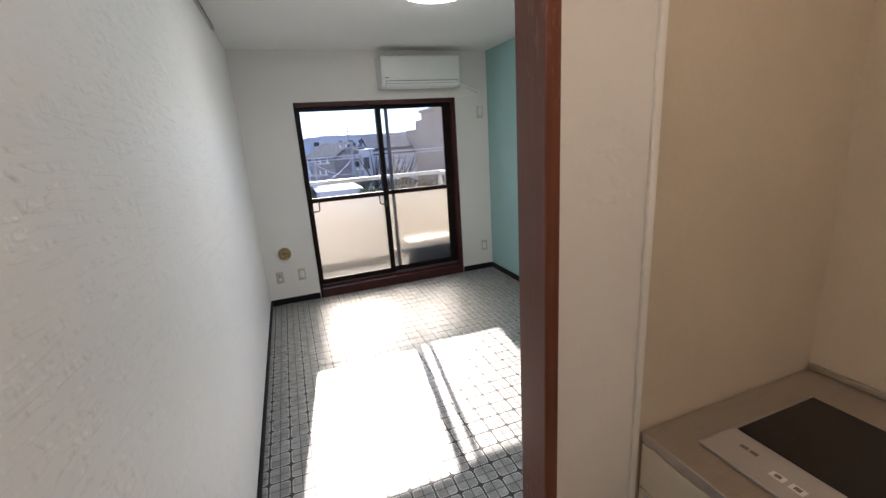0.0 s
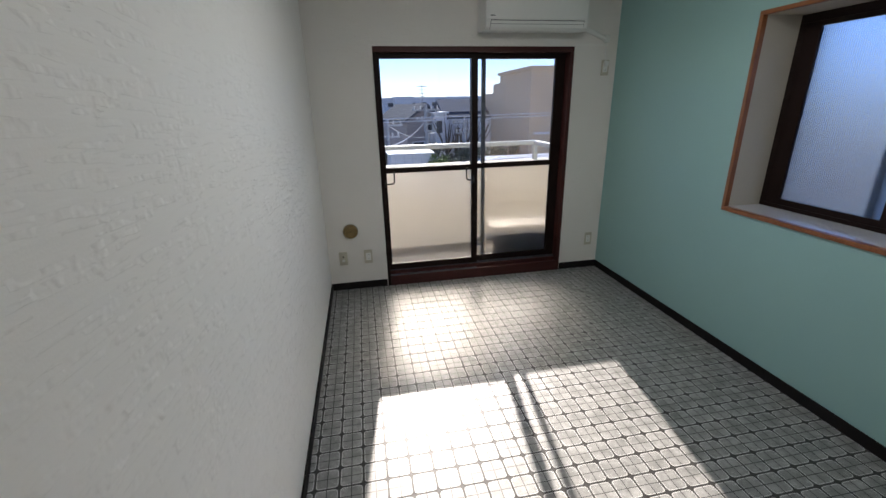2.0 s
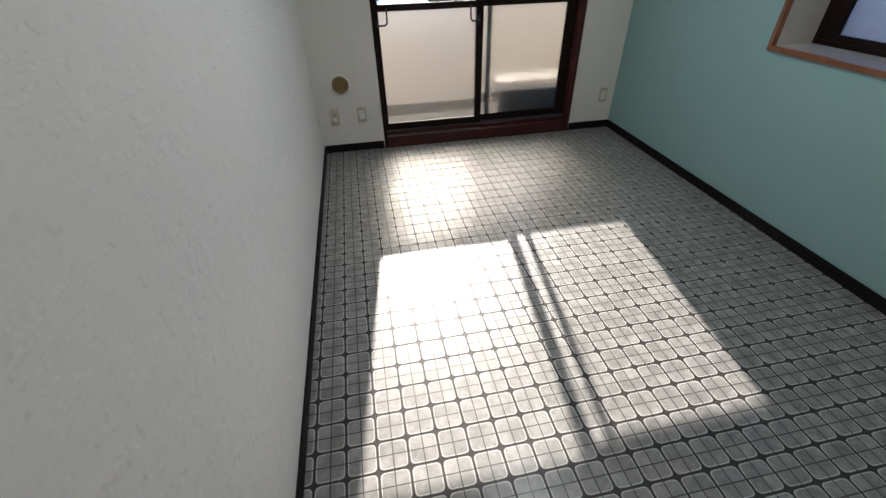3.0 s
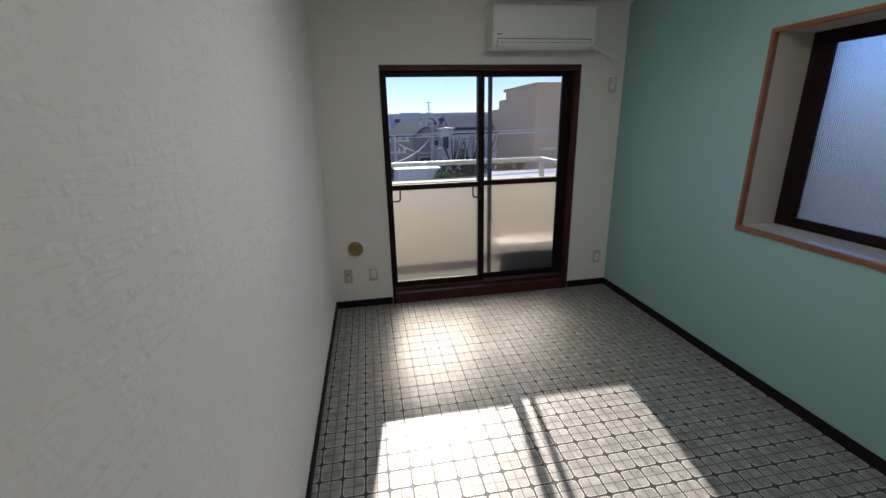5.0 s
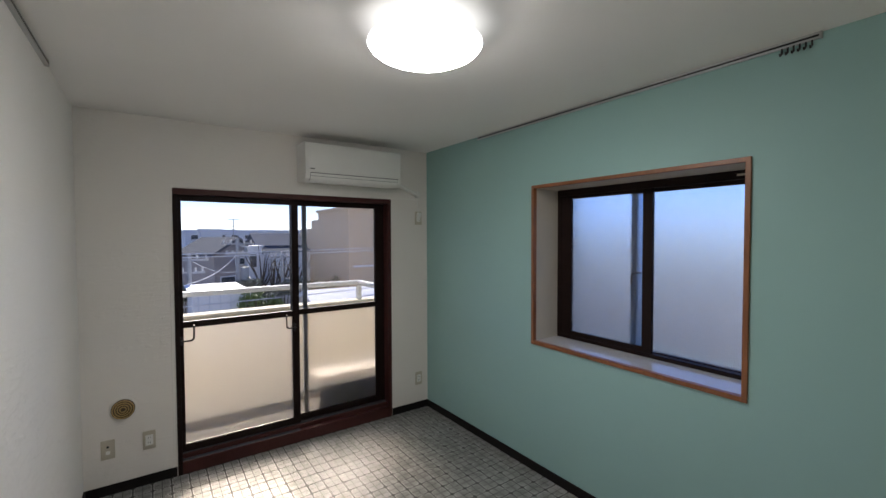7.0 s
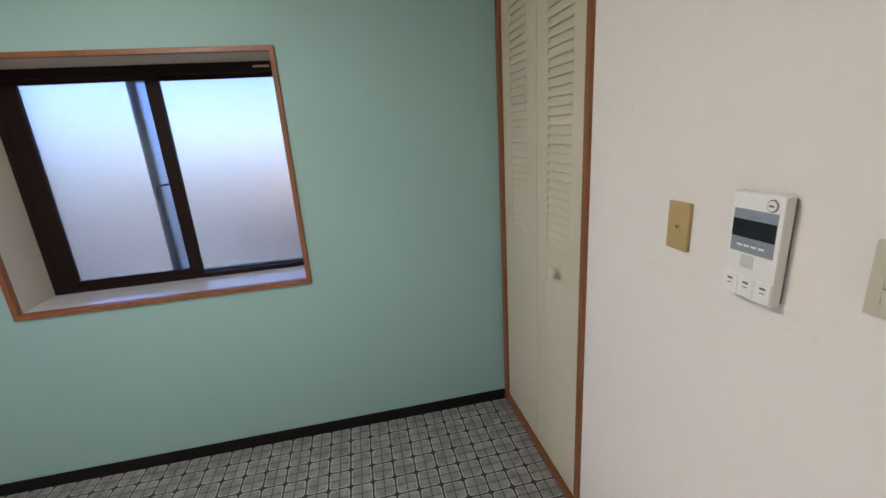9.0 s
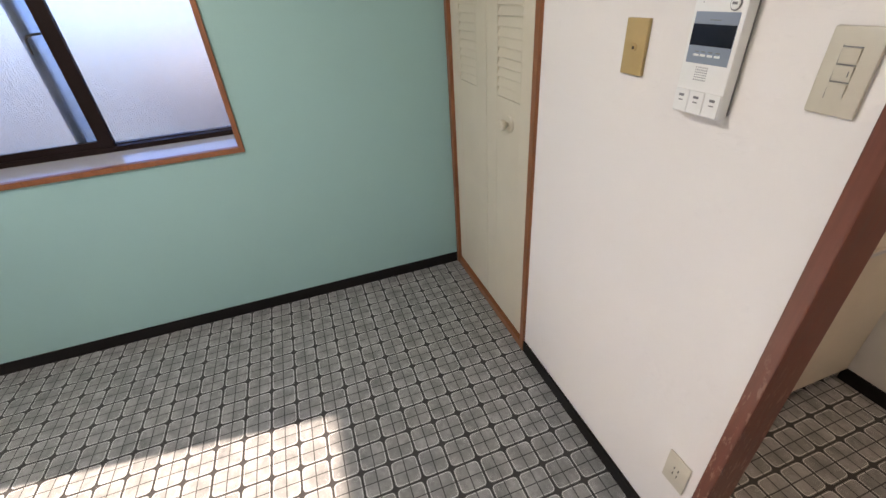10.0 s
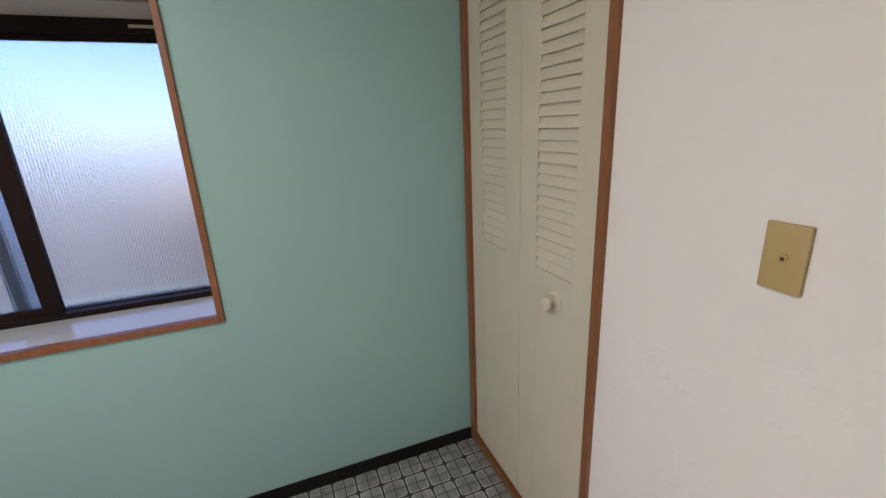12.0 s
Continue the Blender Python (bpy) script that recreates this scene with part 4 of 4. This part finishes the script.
def gable_house(name, x0, x1, y0, y1, eave, ridge, along, wall, roof, label, windows, over=0.5):
    """A house with a pitched roof whose ridge runs along x or y."""
    h = thing(name, ((x0 + x1) / 2, (y0 + y1) / 2, GZ), label, "house", "houses below the balcony")
    if along == "x":
        prof = [(y0, GZ), (y1, GZ), (y1, eave), ((y0 + y1) / 2, ridge), (y0, eave)]
        part("wall", extrude_profile(bmesh.new(), prof, "x", x0, x1), wall, h)
        c = (y0 + y1) / 2
        s = (ridge - eave) / (c - y0)
        for sg, e in ((-1, y0 - over), (1, y1 + over)):
            ez = eave - over * s
            part("roof", extrude_profile(bmesh.new(), [(e, ez), (c, ridge), (c, ridge + 0.18), (e, ez + 0.18)], "x", x0 - over, x1 + over), roof, h)
    else:
        prof = [(x0, GZ), (x1, GZ), (x1, eave), ((x0 + x1) / 2, ridge), (x0, eave)]
        part("wall", extrude_profile(bmesh.new(), prof, "y", y0, y1), wall, h)
        c = (x0 + x1) / 2
        s = (ridge - eave) / (c - x0)
        for sg, e in ((-1, x0 - over), (1, x1 + over)):
            ez = eave - over * s
            part("roof", extrude_profile(bmesh.new(), [(e, ez), (c, ridge), (c, ridge + 0.18), (e, ez + 0.18)], "y", y0 - over, y1 + over), roof, h)
    for wx, wz, ww, wh in windows:
        w = part("window", B(wx - ww / 2, wx + ww / 2, y0 - 0.06, y0 - 0.01, wz - wh / 2, wz + wh / 2), M_HOUSEW, h)
        part("pane", B(wx - ww / 2 + 0.08, wx + ww / 2 - 0.08, y0 - 0.08, y0 - 0.05, wz - wh / 2 + 0.08, wz + wh / 2 - 0.08), M_WIN, w)
    return h


def flat_block(name, x0, x1, y0, y1, top, wall, label, windows, category="building", parapet=0.3):
    h = thing(name, ((x0 + x1) / 2, (y0 + y1) / 2, GZ), label, category)
    part("wall", B(x0, x1, y0, y1, GZ, top), wall, h)
    part("roof_edge", B(x0 - 0.15, x1 + 0.15, y0 - 0.15, y1 + 0.15, top, top + parapet), wall, h)
    for wx, wz, ww, wh in windows:
        w = part("window", B(wx - ww / 2, wx + ww / 2, y0 - 0.06, y0 - 0.01, wz - wh / 2, wz + wh / 2), M_HOUSEW, h)
        part("pane", B(wx - ww / 2 + 0.08, wx + ww / 2 - 0.08, y0 - 0.08, y0 - 0.05, wz - wh / 2 + 0.08, wz + wh / 2 - 0.08), M_WIN, w)
    return h


gh = gable_house("house", 2.9, 6.3, 34, 38, 0.45, 1.45, "y", M_HOUSE, M_ROOF, "grey-brown two-storey house with a grey pitched roof", [(5.0, -0.2, 1.0, 0.6), (3.9, -1.6, 1.2, 0.8)], 0.35)
gh.rotation_euler = (0, 0, radians(26))
gable_house("house", -3.0, 0.9, 24, 28, -0.75, 0.0, "x", M_HOUSEW, M_ROOF, "pale house with a sunlit grey roof", [(0.2, -1.4, 0.8, 1.0)])
flat_block("white_house", 6.05, 7.0, 33.0, 36, 0.85, M_HOUSEW, "narrow white house with a dark upper window", [(6.4, -0.1, 0.6, 1.1)], "house", 0.12)
wh = gable_house("house", 7.6, 12.4, 36, 40, 0.95, 1.75, "x", M_HOUSEW, M_ROOFB, "white house with a dark blue tiled roof", [(8.6, -0.6, 1.2, 0.9)])
part("lower_roof", extrude_profile(bmesh.new(), [(34.6, 0.40), (36.0, 0.85), (36.0, 0.97), (34.6, 0.52)], "x", 6.9, 12.6), M_ROOF, wh)
part("ground_floor", B(7.0, 12.4, 34.8, 35.99, GZ, 0.44), M_HOUSEW, wh)
flat_block("apartment_block", 4.6, 24, 75, 95, 2.45, M_GREYB, "long grey apartment block far off", [(5.8 + i * 1.9, 1.6, 1.1, 0.8) for i in range(9)])
flat_block("apartment_block", 6.2, 9.0, 70, 74, 2.5, M_GREYB, "grey concrete stair tower far off", [])
tb = flat_block("tan_building", 11.1, 30, 26.5, 32.6, 3.45, M_TAN, "large tan rendered building with a stepped roof", [], parapet=0.2)
part("lower_step", B(11.1, 20, 32.6, 34.3, GZ, 2.94), M_TAN, tb)
part("lowest_step", B(11.1, 20, 34.3, 37.5, GZ, 2.26), M_TAN, tb)
part("wall_band", B(11.06, 11.1, 26.6, 32.6, 0.55, 0.72), M_TAN, tb)
part("flat_roof_vent", B(11.4, 13.6, 26.42, 26.49, -0.45, -0.32), M_HOUSEW, tb, "white pipes along the wall")
flat_block("low_annex", 8.2, 10.6, 22.6, 25.5, -1.75, M_TAN, "low tan annex with a pale flat roof", [], parapet=0.12)
shed = flat_block("garage", 1.75, 3.75, 21.0, 24.0, -0.78, M_SHED, "low white garage with panelled front", [], "garage", 0.06)
for i in range(5):
    part("panel_joint", B(1.95 + i * 0.42, 1.99 + i * 0.42, 20.95, 21.01, GZ, -0.85), M_GREYB, shed)
gable_house("shed", 6.2, 8.6, 17.0, 20.0, -1.4, -0.9, "x", M_SHED, M_SHED, "small white shed with a pale sheet roof", [])

# utility poles and cables
def utility_pole(x, y, top, label):
    p = thing("utility_pole", (x, y, GZ), label, "pole")
    part("mast", cyl(bmesh.new(), (x, y, GZ), (x, y, top), 0.16, 0.11, 12), M_POLE, p, smooth=60)
    for dz, w in ((-0.35, 0.9), (-1.0, 0.7)):
        part("cross_arm", B(x - w, x + w, y - 0.05, y + 0.05, top + dz - 0.05, top + dz + 0.05), M_POLE, p)
        for k in (-0.85, -0.4, 0.4, 0.85):
            part("insulator", cyl(bmesh.new(), (x + k * w, y, top + dz + 0.05), (x + k * w, y, top + dz + 0.25), 0.05, n=8), M_RAIL, p)
    part("transformer", cyl(bmesh.new(), (x + 0.38, y, top - 2.6), (x + 0.38, y, top - 1.8), 0.24, n=14), M_POLE, p, smooth=60)
    return p


utility_pole(4.7, 28.5, 1.55, "concrete utility pole with cross arms")
utility_pole(1.9, 25.0, 0.8, "thinner concrete utility pole beside the houses")
utility_pole(7.6, 29.6, 0.6, "concrete utility pole in front of white house")
utility_pole(-9.0, 16.5, 1.5, "concrete utility pole carrying the cables")
utility_pole(15.0, 18.5, 1.6, "concrete utility pole carrying the cables")


def antenna_mast(x, y, z0, z1):
    a = thing("antenna_mast", (x, y, z0), "thin steel antenna mast on a far roof", "antenna")
    part("mast", cyl(bmesh.new(), (x, y, z0), (x, y, z1), 0.07, 0.04, 8), M_POLE, a)
    for i in range(4):
        z = z1 - 0.2 - i * 0.42
        part("cross_bar", cyl(bmesh.new(), (x - 0.7 + 0.1 * i, y, z), (x + 0.7 - 0.1 * i, y, z), 0.035, n=6), M_POLE, a)


antenna_mast(8.8, 58.0, GZ, 4.0)


def cable(a, b, sag, r, n=14):
    pts = []
    for i in range(n + 1):
        t = i / n
        p = Vector(a).lerp(Vector(b), t)
        p.z -= sag * 4 * t * (1 - t)
        pts.append(p)
    c = thing("overhead_cable", pts[0], "overhead cable strung between poles", "cable", "overhead cables")
    bm = bmesh.new()
    for p, q in zip(pts, pts[1:]):
        cyl(bm, p, q, r, n=5)
    part("strand", bm, M_WIRE, c)


for z, s in ((1.05, 0.10), (0.95, 0.12)):
    cable((-9, 16.5, z), (15, 18.5, z + 0.15), s, 0.022)
for z, s in ((-0.72, 0.15), (-0.98, 0.2), (-1.22, 0.12), (-1.4, 0.25)):
    cable((-9, 16.5, z), (15, 18.5, z + 0.1), s, 0.018)
cable((4.7, 28.5, 1.2), (9.0, 27.0, -0.4), 0.3, 0.02)
cable((4.7, 28.5, 0.6), (1.5, 20.0, -0.3), 0.3, 0.02)
cable((1.9, 25.0, 0.5), (4.7, 28.5, -0.5), 0.3, 0.02)


def leaf_clumps(bm, cx, cy, cz, rx, ry, rz, count, size, rng):
    for _ in range(count):
        while True:
            p = Vector((rng.uniform(-1, 1), rng.uniform(-1, 1), rng.uniform(-1, 1)))
            if 0.25 < p.length < 1:
                break
        c = Vector((cx + p.x * rx, cy + p.y * ry, cz + p.z * rz))
        q = Euler([rng.uniform(0, 6.28) for _ in range(3)]).to_matrix()
        s = size * rng.uniform(0.6, 1.3)
        vs = [bm.verts.new(c + q @ Vector(v) * s) for v in ((-1, 0, 0), (0, -0.5, 0.12), (1, 0, 0), (0, 0.5, 0.12))]
        bm.faces.new(vs)


RNG = random.Random(7)


def shrub(x, y, z, r, h, material, label, size=0.10, count=500):
    s = thing("shrub", (x, y, GZ), label, "shrub", "shrubs between the houses")
    st = bmesh.new()
    for k in range(5):
        cyl(st, (x + RNG.uniform(-0.1, 0.1), y, GZ), (x + RNG.uniform(-r, r) * 0.6, y + RNG.uniform(-r, r) * 0.6, z + h * 0.3), 0.07, 0.02, 6)
    part("stem", st, M_BARK, s)
    bm = bmesh.new()
    for k in range(5):
        leaf_clumps(bm, x + RNG.uniform(-r, r) * 0.6, y + RNG.uniform(-r, r) * 0.5, z + RNG.uniform(-0.3, 0.4) * h, r * 0.6, r * 0.6, h * 0.5, count // 5, size, RNG)
    part("foliage", bm, material, s)


shrub(4.1, 20.4, -1.45, 0.7, 0.8, M_LEAF, "bright yellow-green shrub beside the garage")
shrub(4.9, 21.0, -1.75, 0.7, 0.8, M_LEAF, "bright yellow-green shrub beside the garage")
for k in range(9):
    shrub(1.6 + k * 1.15 + RNG.uniform(-0.3, 0.3), 29 + RNG.uniform(-1.5, 1.5), -1.75 + RNG.uniform(-0.3, 0.25), 0.9, 0.7, M_LEAFD, "dull grey-green garden shrub in front of houses", 0.14, 320)


def bare_tree(x, y, z1, rng):
    t = thing("bare_tree", (x, y, GZ), "pruned bare winter tree", "tree", "bare trees")
    bm = bmesh.new()
    cyl(bm, (x, y, GZ), (x, y, z1 - 2.2), 0.16, 0.10, 8)
    part("trunk", bm, M_BARK, t)
    for k in range(7):
        br = bmesh.new()
        a = rng.uniform(0, 6.28)
        p = Vector((x, y, z1 - 2.3 - rng.uniform(0, 0.5)))
        for j in range(4):
            q = p + Vector((math.cos(a) * rng.uniform(0.1, 0.4), math.sin(a) * rng.uniform(0.1, 0.3), rng.uniform(0.4, 0.8)))
            cyl(br, p, q, 0.07 - 0.014 * j, 0.056 - 0.014 * j, 6)
            p = q
        part("limb", br, M_BARK, t)


for k in range(4):
    bare_tree(6.5 + k * 0.7, 30.6, 0.5 + RNG.uniform(-0.3, 0.2), RNG)

# wooded hill on the horizon
hill = bmesh.new()
cols = 90
top_v, bot_v = [], []
for i in range(cols + 1):
    x = -220 + i * 8
    h = 4.5 + 5.5 * (0.5 + 0.5 * math.sin(x * 0.011 + 0.3)) + 1.6 * noise.noise(Vector((x * 0.05, 0, 0))) + 0.9 * noise.noise(Vector((x * 0.31, 3, 0)))
    top_v.append(hill.verts.new((x, 520, h)))
    bot_v.append(hill.verts.new((x, 420, GZ)))
for i in range(cols):
    hill.faces.new((bot_v[i], bot_v[i + 1], top_v[i + 1], top_v[i]))
structure("backdrop_hill", hill, M_HILL, "wooded hill on the horizon, paled blue-grey for haze", "hill")

# neighbours beyond the patterned glass
flat_block("neighbour_house", 16, 26, -12, 5.0, -0.6, M_PINK, "pinkish rendered neighbour house", [], "house")
flat_block("neighbour_wing", 17.0, 20, 10.2, 11.6, 2.3, M_TAN, "beige rendered wing of the neighbouring building", [], "building")
structure("side_ground", B(2.96, 400, -300, 5.99, GZ - 0.3, GZ), M_GROUND, "dusty ground beside the building", "ground")

# ---- floor squares ----
def tile_bm(cx, cy, bm):
    r, a = 0.015, PITCH / 2 - 0.0036
    ring = []
    for k, (sx, sy) in enumerate(((1, 1), (-1, 1), (-1, -1), (1, -1))):
        for j in range(4):
            t = math.pi / 2 * (k + j / 3)
            ring.append((sx * (a - r) + r * math.cos(t), sy * (a - r) + r * math.sin(t)))
    lo = [bm.verts.new((cx + x, cy + y, -0.0014)) for x, y in ring]
    hi = [bm.verts.new((cx + x * 0.994, cy + y * 0.994, -0.0004)) for x, y in ring]
    n = len(ring)
    for i in range(n):
        bm.faces.new((lo[i], lo[(i + 1) % n], hi[(i + 1) % n], hi[i]))
    bm.faces.new(hi)


one = bmesh.new()
tile_bm(0, 0, one)
tile_mesh = mesh_of("floor_square", one, M_TILE)
rest_v = bmesh.new()
for i in range(-1, 25):
    for j in range(-32, 36):
        cx, cy = TILE_X + (i + 0.5) * PITCH, TILE_Y + (j + 0.5) * PITCH
        if cy < -0.05 and cx > 1.10 or cy < -1.1 and cx > 0.85:
            continue
        if 0.0 < cy < 1.24:
            s = new("floor_square", tile_mesh)
            s.location = (cx, cy, 0)
            s.parent = floor
        else:
            tile_bm(cx, cy, rest_v)
tagged(part("floor_squares", rest_v, M_TILE, floor), "grey printed vinyl squares", kind="stuff")
